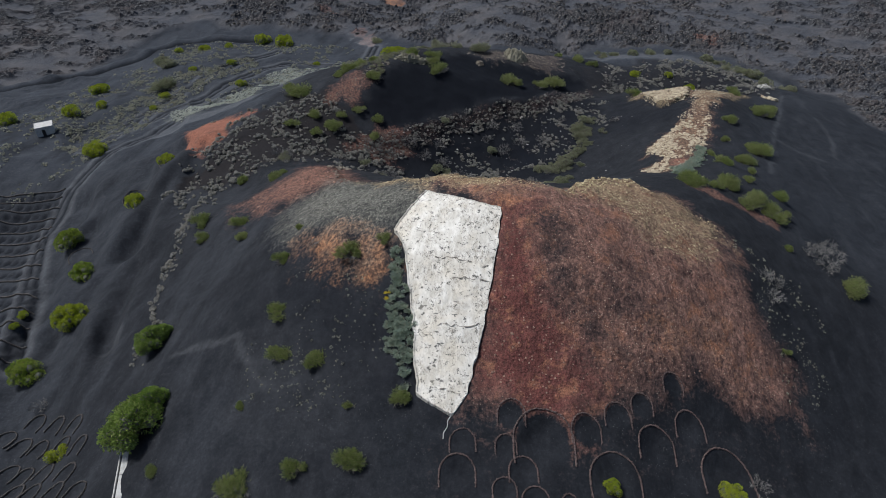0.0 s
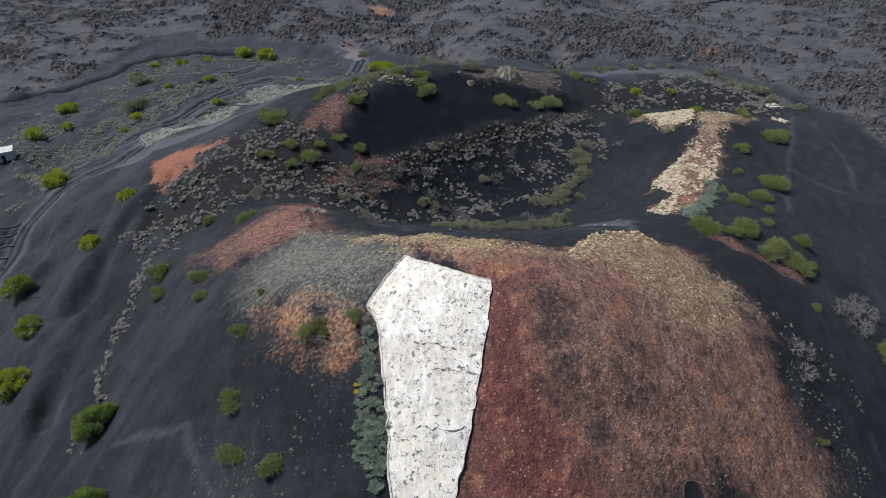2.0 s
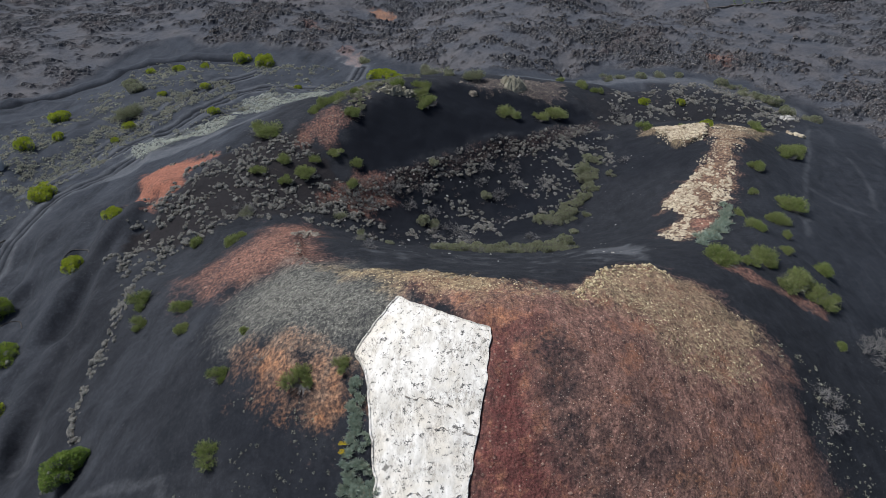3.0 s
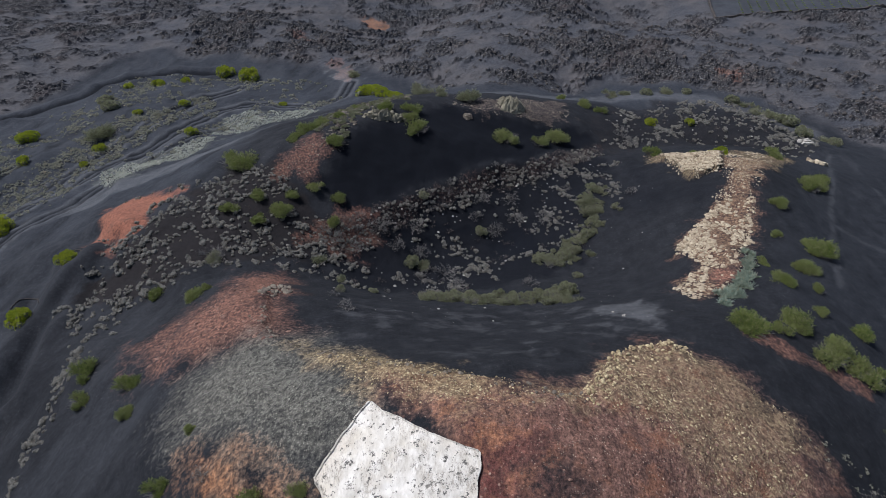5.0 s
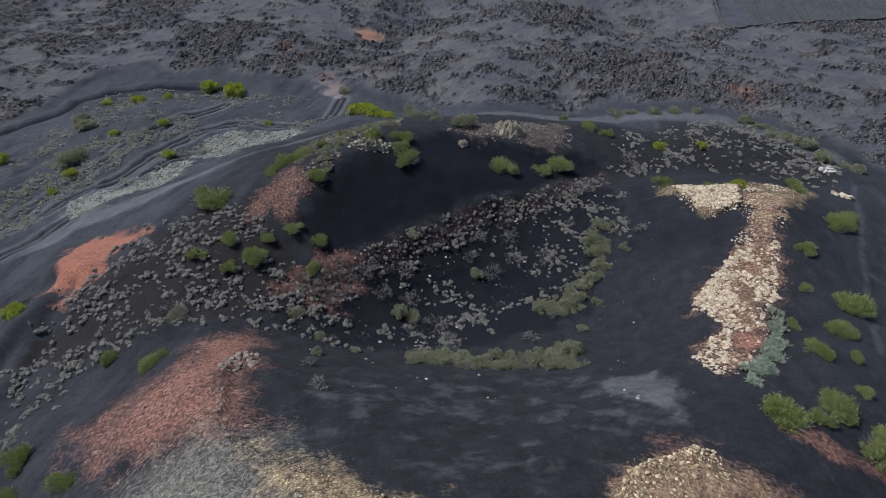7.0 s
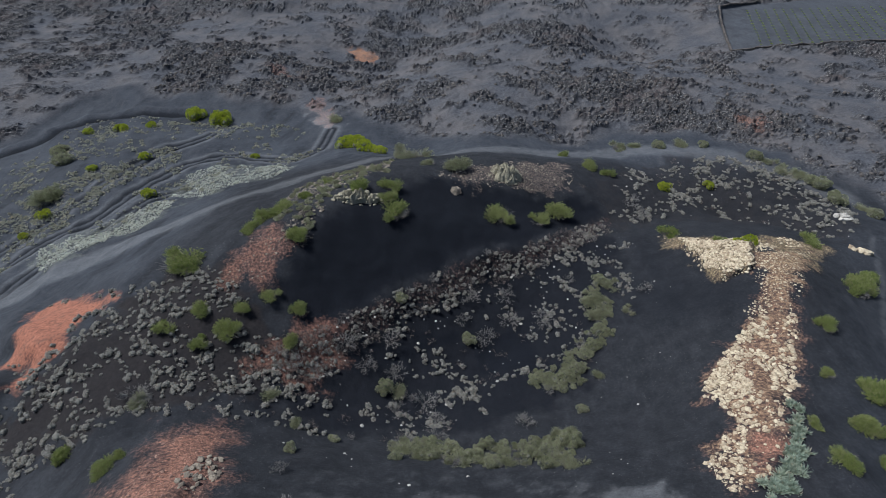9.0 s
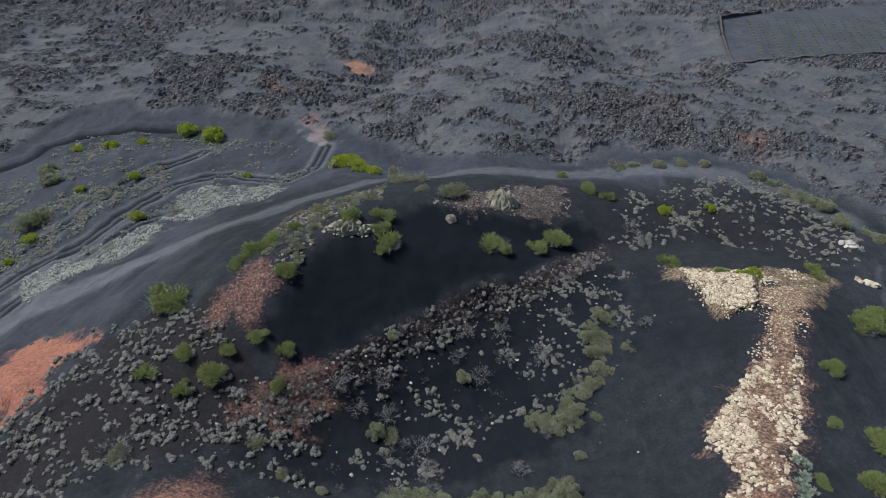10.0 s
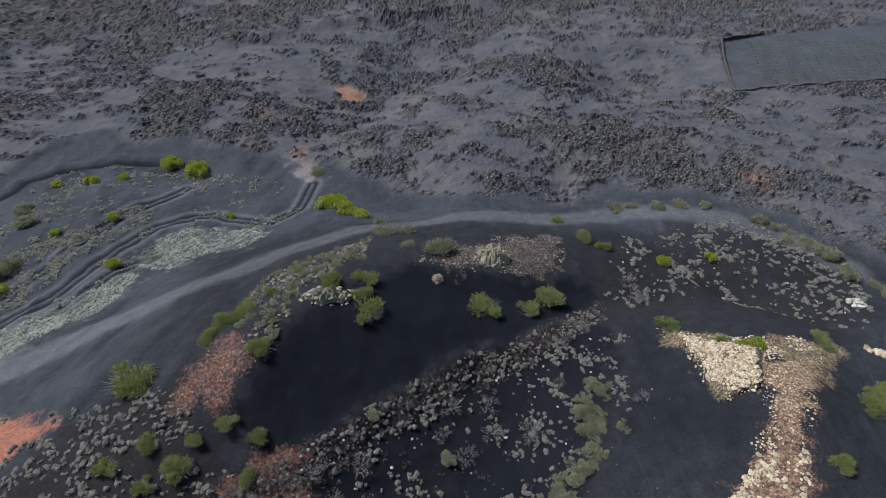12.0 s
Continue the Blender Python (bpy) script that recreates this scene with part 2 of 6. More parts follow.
DITCH = [(-130, 165), (-96, 192.3), (-90.8, 198.3), (-82.9, 202.7), (-73.1, 206.3), (-61.8, 206.8)]
ROAD = [(-63, 126), (-49.2, 135.5), (-37.4, 140), (-25.9, 147), (-19.2, 155.2), (-6, 162.6), (11, 169.1), (28, 170.7), (47.3, 178.5), (58.6, 176.8), (68.8, 172.9), (78.9, 168.6), (86, 158.1)]
FURROWS = [(-86, 99.6), (-80.1, 109.7), (-76.3, 112.3), (-74.4, 104.3), (-74, 96.2), (-67.4, 79.8), (-63.2, 67.6), (-63, 55), (-90, 55), (-95, 85)]
FIELD = [(115.9, 282), (101.8, 276.7), (97.3, 261.1), (93.2, 239), (116.4, 240.5), (175, 252), (190, 300)]
SLAB_LEFT = [(-1.7, 58.8), (-5.1, 53.5), (-4.2, 51.9), (-3.5, 48.6), (-2.9, 44.1), (-2.6, 40.2), (-2.4, 37.4), (-1.2, 36.5), (0.7, 35.4)]
SLAB_RIGHT = [(-1.7, 58.8), (-0.6, 57.6), (2.7, 55.2), (6.0, 53.8), (5.4, 49.8), (4.6, 45.7), (3.6, 41.9), (2.8, 39.3), (2.2, 37.1), (0.8, 35.35)]
SLAB_RING = SLAB_LEFT + SLAB_RIGHT[::-1][1:-1]
BAR_ROCK = [(44.2, 134.2), (46.5, 131.6), (52.5, 126.5), (49.5, 119.9), (46.1, 118.9), (44.8, 118.2), (44.4, 121.8), (44.8, 127.1)]
FAN = [(52.0, 124.7), (61.7, 127.0), (57.1, 120.5), (52.2, 113.1), (48.5, 113.3), (49.8, 119.8)]
NECK = [(-1.6, 63.0), (0.9, 61.6), (4.2, 57.9), (3.9, 54.9), (1.0, 57.0), (-0.3, 58.9), (-1.4, 58.1)]
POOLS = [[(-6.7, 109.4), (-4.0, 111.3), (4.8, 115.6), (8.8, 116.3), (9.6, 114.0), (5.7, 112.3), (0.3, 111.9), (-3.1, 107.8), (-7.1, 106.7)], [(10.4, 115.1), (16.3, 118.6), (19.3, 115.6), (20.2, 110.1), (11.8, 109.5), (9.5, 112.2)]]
STREAK_LOW = [(16.5, 48.1), (20.3, 48.7), (22.2, 46.3), (18.4, 43.9), (17.4, 40.8), (15.1, 40.6), (15.7, 43.9)]
SHOULDER = [(17.0, 63.4), (21.8, 64.1), (26.0, 62.5), (29.2, 59.7), (32.0, 57.7), (30.3, 55.0), (25.7, 53.2), (21.3, 53.3), (19.7, 56.7)]
OCHRE = [(21.3, 45.1), (27.1, 48.9), (31.6, 46.3), (32.7, 43.6), (25.4, 41.7), (20.9, 42.4)]
STEM_RED = [(37.4, 91.7), (39.8, 90.1), (38.4, 85.9), (35.5, 86.2)]
MID_RIDGE = [(-11.2, 108.5), (-6.1, 113.5), (3.1, 121.7), (13.1, 129.1), (22.7, 134.3), (34.5, 144.9)]
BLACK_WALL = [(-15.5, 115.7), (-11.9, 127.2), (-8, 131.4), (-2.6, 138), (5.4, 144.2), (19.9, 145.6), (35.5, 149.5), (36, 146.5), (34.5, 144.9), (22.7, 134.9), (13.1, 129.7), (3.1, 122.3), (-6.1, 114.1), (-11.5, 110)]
CRATER_SOIL = [(-14, 106), (-7.7, 113), (2.7, 120.4), (10.3, 127), (22, 133.6), (33.5, 143), (36, 134), (32.4, 123), (28, 112), (22, 104), (8, 98), (-8, 96), (-16, 99)]
EAST_SOIL = [(34, 150), (42, 164), (57, 173), (70, 174), (80, 166), (84, 152), (75, 137), (66, 136), (56, 143), (46, 146), (38, 141)]
WEST_SOIL = [(-46, 92), (-40, 104), (-34, 113), (-28, 119), (-22, 118), (-14, 108), (-14, 100), (-28, 97), (-34, 92)]
ROWS_OF_FIELD = [[(-61.2, 59.3), (-57.5, 58.9)], [(-62.9, 62.4), (-58.7, 61.9)], [(-65.2, 66.3), (-60.0, 65.4)], [(-67.6, 70.2), (-61.4, 68.9)], [(-70.4, 74.5), (-63.0, 72.8)], [(-74.1, 79.9), (-65.0, 77.2)], [(-77.5, 85.1), (-67.2, 81.8)], [(-80.6, 89.8), (-69.5, 86.7)], [(-82.9, 93.7), (-71.4, 91.3)], [(-84.9, 97.3), (-72.5, 95.1)], [(-86.4, 100.3), (-73.4, 98.4)], [(-87.8, 103.1), (-74.2, 101.5)], [(-89.0, 105.7), (-74.8, 104.4)], [(-90.3, 108.2), (-75.4, 107.2)]]
FIELD_PITS = []
for low, high in zip(ROWS_OF_FIELD, ROWS_OF_FIELD[1:]):
    mx, my = (low[1][0] + high[1][0]) / 2, (low[1][1] + high[1][1]) / 2
    ex, ey = (low[0][0] + high[0][0]) / 2 - mx, (low[0][1] + high[0][1]) / 2 - my
    run = math.hypot(ex, ey)
    FIELD_PITS += [(mx + ex * (k + 0.6) * 2.1 / run, my + ey * (k + 0.6) * 2.1 / run) for k in range(max(2, int(run / 2.1)) + 2)]
ZONES = ("orange", "rust", "slope", "deep", "cream", "grey", "tan", "pale", "dust", "lava", "crust", "black", "soil", "flank")
# hollows dug for vines: x, y, half width
PITS = [
    (6.1, 35.4, 1.2, 0), (8.9, 33.4, 2.6, 0), (5.5, 33, 0.9, 0), (6.9, 31, 1.2, 0), (5.2, 29.5, 1, 0), (7.8, 28.8, 1.1, 0), (12.8, 34.5, 1.3, 0), (15.9, 35.9, 1.2, 0), (18.4, 37.2, 1, 0), (21.9, 39.5, 1, 0), (23.1, 36.3, 1.4, 0), (19.4, 34.1, 1.7, 0), (15, 30.8, 2.2, 0), (26.1, 32.6, 2.5, 0), (10.7, 28.9, 0.6, 0), (1.7, 33.2, 1.1, 0), (1.2, 30.8, 1.5, 0),
    (-54.3, 93.4, 2, 35), (-50.6, 101.6, 1.5, 35), (-59.8, 81.5, 1.8, 35),
]
ROW_PITS = [
    (-50, 47.8, 1.05, -25), (-46.7, 46.7, 1.05, -25), (-43.4, 45.6, 1.05, -25), (-50.1, 44.5, 1.05, -25), (-47.5, 43.8, 1.05, -25), (-44, 43.1, 1.05, -25), (-40.8, 41.9, 1.05, -25), (-52.6, 45.6, 1.05, -25), (-49.4, 40.7, 1.05, -25), (-47.3, 40.1, 1.05, -25), (-44.4, 39.8, 1.05, -25), (-40.7, 38.6, 1.05, -25), (-46.9, 37.7, 1.05, -25), (-44.5, 37.2, 1.05, -25), (-41, 36.4, 1.05, -25), (-37.8, 35.6, 1.05, -25),
]


def ring_zone(x, y, ring, soft=0.6, ragged=0.8, seed=3):
    """1 within a ring, fading at a ragged edge, 0 outside."""
    xs, ys = [p[0] for p in ring], [p[1] for p in ring]
    out = np.zeros(np.shape(x))
    box = (x > min(xs) - 4) & (x < max(xs) + 4) & (y > min(ys) - 4) & (y < max(ys) + 4)
    if box.any():
        bx, by = x[box], y[box]
        d = inside(bx, by, ring) + ragged * rough(bx, by, 2.5, seed, 4, 0.6)
        out[box] = smooth(-soft, soft, d)
    return out


def lava_share(x, y):
    d, _ = beside(x, y, LAVA_EDGE)
    d = d + 3.0 * rough(x, y, 12, 41, 3)
    field = inside(x, y, FIELD) if np.size(x) else d
    return smooth(-0.5, 5.0, d) * smooth(-1.0, 1.0, -field)


def land(x, y):
    """Height of the ground and its zones, at arrays x, y."""
    x, y = np.atleast_1d(np.asarray(x, float)), np.atleast_1d(np.asarray(y, float))
    h = relief(x, y)
    z = {}
    far_patch = ring_zone(x, y, FAR_ORANGE, 1.0, 1.6)
    z["orange"] = np.maximum(ring_zone(x, y, ORANGE, 1.3, 0.9), 0.45 * far_patch)
    z["rust"] = np.maximum.reduce([0.8 * ring_zone(x, y, RUST, 4.8, 1.6), ring_zone(x, y, BROWN_TOP, 1.6, 1.4), 0.62 * ring_zone(x, y, RIM_RED, 2.4, 1.6), 0.62 * ring_zone(x, y, MID_RED, 2.0, 2.0)])
    z["slope"] = np.maximum(ring_zone(x, y, RED_SLOPE, 4.0, 1.2), 0.12 * ring_zone(x, y, PIT_SOIL, 2.5, 2.5))
    z["deep"] = ring_zone(x, y, DEEP_RED, 3.4, 1.2)
    streak = np.maximum(ring_zone(x, y, DARK_STREAK, 2.2, 1.8), 0.8 * ring_zone(x, y, STREAK_LOW, 2.2, 1.8))
    z["slope"], z["deep"] = z["slope"] * (1 - 0.6 * streak), z["deep"] * (1 - 0.65 * streak)
    z["cream"] = np.maximum.reduce([0.8 * ring_zone(x, y, STRIP, 2.2, 1.2), 0.6 * ring_zone(x, y, KNOB, 1.6, 0.9), 0.55 * ring_zone(x, y, SHOULDER, 3.6, 1.4), 0.36 * ring_zone(x, y, STEM, 1.6, 1.2), 0.5 * ring_zone(x, y, BAR, 1.0, 1.0), 0.55 * ring_zone(x, y, BAR_ROCK, 0.6, 1.0), 0.5 * ring_zone(x, y, FAN, 1.2, 1.2), 0.55 * ring_zone(x, y, FAN_EAST, 1.5, 1.2)])
    z["rust"] = np.maximum(z["rust"], 0.6 * ring_zone(x, y, STEM, 2.0, 1.2))
    z["rust"] = np.maximum.reduce([z["rust"], 0.6 * ring_zone(x, y, FAN, 1.0, 1.4), ring_zone(x, y, STEM_RED, 0.8, 1.0)])
    z["cream"] = z["cream"] * (1 - 0.85 * ring_zone(x, y, STEM_RED, 0.8, 1.0))
    mound = ring_zone(x, y, MOUND, 1.6, 2.2)
    z["grey"] = np.maximum(ring_zone(x, y, GREY, 5.5, 1.4), 0.35 * mound)
    z["rust"] = np.maximum(z["rust"], 0.3 * mound)
    z["rust"] = np.maximum(z["rust"], np.maximum.reduce([0.6 * ring_zone(x, y, RED_SOIL, 0.8, 0.8), 0.5 * ring_zone(x, y, RED_LAVA, 1.5, 1.5), 0.45 * ring_zone(x, y, RED_LAVA_WEST, 1.5, 1.5)]))
    z["tan"] = np.maximum.reduce([ring_zone(x, y, TAN, 4.2, 1.6), 0.5 * ring_zone(x, y, OCHRE, 1.5, 2.0)])
    z["tan"] = np.maximum(0.66 * z["tan"], 0.6 * far_patch)
    neck = np.maximum(ring_zone(x, y, NECK, 0.8, 0.8), ring_zone(x, y, SADDLE, 1.6, 0.9))
    z["slope"], z["tan"] = np.maximum(z["slope"], 0.8 * neck), np.maximum(z["tan"], 0.35 * neck)
    z["pale"] = np.maximum(ring_zone(x, y, PALE_WEST, 1.0, 2.0), ring_zone(x, y, PALE_NORTH, 1.0, 2.0))
    z["rust"] = np.maximum(z["rust"], 0.4 * ring_zone(x, y, FORK, 1.4, 1.5))
    z["dust"] = np.maximum.reduce([0.8 * ring_zone(x, y, FORK, 1.2, 1.8), 0.45 * ring_zone(x, y, PALE_ASH, 1.2, 1.6), 0.6 * ring_zone(x, y, PALE_LAVA, 2.0, 3.0), 0.15 * ring_zone(x, y, FIELD, 1.0, 0.6)])
    d, along = beside(x, y, ROAD)
    z["dust"] = np.maximum(z["dust"], 0.34 * smooth(5.0, 2.2, np.abs(d + 0.5)))
    z["dust"] = np.maximum(z["dust"], 0.22 * ring_zone(x, y, LEVEL_FLOOR, 4.0, 2.0) * smooth(0.1, 1.1, rough(x * 0.7, y, 1.7, 88, 4, 0.7)))
    z["dust"] = np.maximum(z["dust"], 0.07 * ring_zone(x, y, WASH, 3.0, 2.5))
    for line in FAINT_TRACKS:
        d, along = beside(x, y, line)
        z["dust"] = np.maximum(z["dust"], 0.15 * smooth(0.7, 0.2, np.abs(d + 0.4 * rough(x, y, 3, 87, 2))))
    lava = lava_share(x, y)
    # ash paler on the east flank: its grazing sheen is put into the zone
    z["flank"] = np.maximum(smooth(128, 100, y), smooth(-42, -26, x) * smooth(174, 160, y)) * (1 - 0.35 * smooth(-44, -56, x)) * (1 - 0.35 * smooth(5, 14, x - np.maximum(32.5 + 0.55 * (y - 83), 34)) * smooth(58, 74, y))
    # loose ash lies smooth between the lava's broken crust
    verge = np.abs(beside(x, y, LAVA_EDGE)[0])
    patches = 0.62 * rough(x * 0.75 + 0.2 * y, y * 1.25, 20, 51, 3, 0.6) + 0.62 * rough(x * 0.85, y * 1.25, 4.6, 53, 4, 0.72)
    patches = patches + 0.55 * smooth(38, 6, verge) * smooth(-20, 10, x) + 0.2 * smooth(-30, -80, x) * smooth(190, 225, y) + 0.35 * smooth(285, 320, y)
    crust = smooth(-0.5, 0.7, patches)
    z["lava"] = lava
    z["crust"] = lava * (0.03 + 0.97 * crust) * (1 - far_patch)
    clump, _ = lumps(x + 0.6 * rough(x, y, 3, 61, 2), y + 0.6 * rough(x, y, 3, 62, 2), 1.35, 63)
    small, _ = lumps(x, y, 0.95, 64)
    h = h + z["crust"] * (0.25 + 0.60 * clump ** 0.9 + 0.50 * small + 0.6 * rough(x, y, 4, 65, 4, 0.65)) + lava * (1.2 * rough(x, y, 35, 66, 2) + 0.5 * rough(x * 0.7, y * 1.4, 9, 69, 2) + 0.14 * rough(x, y, 1.7, 67, 3, 0.7))
    # wind-blown swells in the ash of the plain
    level = 1 - ring_zone(x, y, FURROWS, 2.5, 0.0)
    plain = smooth(-20, -60, x) * (1 - lava) * level
    dunes = level * smooth(-38, -48, x) * smooth(-78, -62, x) * smooth(112, 100, y) * smooth(48, 62, y)
    h = h + dunes * 2.0 * rough((x + 0.15 * y) * 2.6, y * 0.45, 14, 74, 2, 0.35)
    for line, drop in LEE_SIDES:
        near = (x > min(q[0] for q in line) - 14) & (x < max(q[0] for q in line) + 14) & (y > min(q[1] for q in line) - 8) & (y < max(q[1] for q in line) + 8)
        if near.any():
            d, along = beside(x[near], y[near], line)
            total = sum(math.hypot(q[0] - o[0], q[1] - o[1]) for o, q in zip(line, line[1:]))
            ends = smooth(-0.5, 4, along) * smooth(-0.5, 4, total - along)
            d = d + 0.4 * rough(x[near], y[near], 5, 76, 2)
            h[near] += drop * ends * (0.75 * np.exp(-((d + 3.4) / 2.2) ** 2) - np.where(d < 0, np.exp(-(d / 1.9) ** 2), np.exp(-(d / 4.0) ** 2)))
    swell = 1 - np.abs(rough(x + 0.4 * y, y * 0.8, 15, 71, 2, 0.4))
    h = h + plain * (0.9 * swell * np.abs(swell) + 0.35 * rough(x, y, 9, 72, 3))
    # scoria: stones
    stony = np.maximum.reduce([z["cream"], 0.6 * z["grey"], 0.5 * z["rust"], 0.45 * z["slope"], 0.4 * z["pale"]])
    stone, _ = lumps(x, y, 1.3, 81)
    h = h + stony * (0.14 * stone + 0.26 * rough(x, y, 2.4, 82, 5, 0.62) - 0.08)
    core = smooth(14, 24, y) * smooth(195, 180, y) * (1 - lava)
    h = h + core * (0.22 * rough(x, y, 7.0, 84, 3) + 0.09 * rough(x, y, 2.2, 83, 4, 0.6)) * (1 - 0.7 * smooth(3, 0, np.abs(beside(x, y, ROAD)[0])))
    for line, drop in ((CREST_EDGE, 0.6), (KNOB_EDGE, 1.3)):
        near = (x > line[0][0] - 8) & (x < line[-1][0] + 8) & (y > 50) & (y < 92)
        if near.any():
            d, along = beside(x[near], y[near], line)
            d = d + 0.45 * rough(x[near], y[near], 1.6, 85, 3, 0.65)
            ends = smooth(0, 3, along) * smooth(0, 3, sum(math.hypot(q[0] - p[0], q[1] - p[1]) for p, q in zip(line, line[1:])) - along)
            h[near] += drop * ends * smooth(0.35, -0.35, d) * np.exp(np.minimum(d, 0) / 4.5)
    ruts = np.zeros(x.shape)
    for line in TRACKS:
        d, along = beside(x, y, line)
        d = np.abs(d)
        h = h - 0.24 * np.exp(-((d - 0.85) / 0.5) ** 2) + 0.09 * np.exp(-((d - 1.9) / 0.7) ** 2)
        z["dust"] = np.maximum(z["dust"], 0.36 * np.exp(-((d - 1.9) / 0.6) ** 2) + 0.25 * np.exp(-(d / 0.35) ** 2))
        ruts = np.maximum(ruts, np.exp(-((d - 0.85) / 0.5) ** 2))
    d, along = beside(x, y, DITCH)
    h = h - 0.6 * np.exp(-(d / 0.7) ** 2) + 0.6 * np.exp(-((d - 2.6) / 1.8) ** 2)
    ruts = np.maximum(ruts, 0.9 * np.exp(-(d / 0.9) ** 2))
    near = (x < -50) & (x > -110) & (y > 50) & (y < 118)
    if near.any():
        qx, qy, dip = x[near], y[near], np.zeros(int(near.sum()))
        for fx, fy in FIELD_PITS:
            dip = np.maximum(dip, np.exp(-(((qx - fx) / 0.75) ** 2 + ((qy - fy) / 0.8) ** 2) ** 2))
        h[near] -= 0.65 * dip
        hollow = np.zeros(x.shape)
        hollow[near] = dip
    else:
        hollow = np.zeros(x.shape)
    for px, py, r, turn in PITS + ROW_PITS:
        near = (np.abs(x - px) < r + 2) & (np.abs(y - py) < r + 2)
        if near.any():
            q = np.hypot(x[near] - px, y[near] - py) / r
            h[near] += -0.20 * r * (1 - smooth(0.35, 1.0, q)) * smooth(-0.9, 0.3, (y[near] - py) / r)
            for key in ("slope", "deep"):
                z[key][near] *= smooth(0.75, 1.05, q)
    h = h + 1.0 * ring_zone(x, y, BAR_ROCK, 0.5, 0.5)
    slab = ring_zone(x, y, SLAB_RING, 0.25, 0.0)
    h = h - 0.35 * slab
    d, _ = beside(x, y, MID_RIDGE)
    h = h + 0.8 * np.exp(-(d / 1.6) ** 2) * (0.7 + 0.5 * grain(x, y, 4, 77))
    z["rust"] = np.maximum(z["rust"], 0.2 * smooth(2.6, 0.6, np.abs(d + 1.2) + 0.8 * rough(x, y, 3, 78, 3)))
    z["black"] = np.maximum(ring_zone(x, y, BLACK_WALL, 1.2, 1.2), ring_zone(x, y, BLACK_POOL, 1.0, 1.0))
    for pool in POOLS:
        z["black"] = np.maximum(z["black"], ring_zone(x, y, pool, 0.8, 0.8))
    # ruts, ditch and planting hollows: the shade of the dip is put into the colour
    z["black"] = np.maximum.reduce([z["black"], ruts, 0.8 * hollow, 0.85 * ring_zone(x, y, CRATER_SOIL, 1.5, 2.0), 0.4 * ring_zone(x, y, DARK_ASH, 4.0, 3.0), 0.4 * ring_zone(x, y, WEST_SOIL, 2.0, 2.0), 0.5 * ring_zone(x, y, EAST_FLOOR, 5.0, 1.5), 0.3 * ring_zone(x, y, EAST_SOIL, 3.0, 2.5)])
    z["soil"] = np.maximum.reduce([0.4 * ring_zone(x, y, EAST_SOIL, 1.5, 2.5), 0.35 * ring_zone(x, y, CRATER_SOIL, 1.5, 2.0), ring_zone(x, y, WEST_SOIL, 1.5, 2.0)])
    return h, z


# ---- materials ----
def material(name):
    m = bpy.data.materials.new(name)
    m.use_nodes = True
    nt = m.node_tree
    return m, nt, nt.nodes["Principled BSDF"]


def node(nt, kind, **values):
    n = nt.nodes.new(kind)
    for key, value in values.items():
        key = key.replace("_", " ")
        n.inputs[key].default_value = value
    return n


def noise_fac(nt, coords, scale, detail=4.0, rough_=0.6):
    n = node(nt, "ShaderNodeTexNoise", Scale=scale, Detail=detail, Roughness=rough_)
    nt.links.new(coords, n.inputs["Vector"])
    return n.outputs["Fac"]


def ramp(nt, value, lo, hi, a=0.0, b=1.0):
    n = nt.nodes.new("ShaderNodeMapRange")
    n.clamp = True
    for k, v in zip((1, 2, 3, 4), (lo, hi, a, b)):
        n.inputs[k].default_value = v
    nt.links.new(value, n.inputs[0])
    return n.outputs[0]


def maths(nt, op, a, b):
    n = nt.nodes.new("ShaderNodeMath")
    n.operation = op
    for k, v in enumerate((a, b)):
        if isinstance(v, (int, float)):
            n.inputs[k].default_value = v
        else:
            nt.links.new(v, n.inputs[k])
    return n.outputs[0]


def blend(nt, fac, a, b):
    """A mix of two colours, each a tuple or a socket."""
    n = nt.nodes.new("ShaderNodeMix")
    n.data_type = "RGBA"
    if isinstance(fac, (int, float)):
        n.inputs[0].default_value = fac
    else:
        nt.links.new(fac, n.inputs[0])
    for k, v in ((6, a), (7, b)):
        if isinstance(v, tuple):
            n.inputs[k].default_value = (*v, 1)
        else:
            nt.links.new(v, n.inputs[k])
    return n.outputs[2]


def blend_value(nt, fac, a, b):
    n = nt.nodes.new("ShaderNodeMix")
    for k, v in ((0, fac), (2, a), (3, b)):
        nt.links.new(v, n.inputs[k])
    return n.outputs[0]


def bump(nt, shader, height, strength, distance):
    n = node(nt, "ShaderNodeBump", Strength=strength, Distance=distance)
    nt.links.new(height, n.inputs["Height"])
    nt.links.new(n.outputs[0], shader.inputs["Normal"])


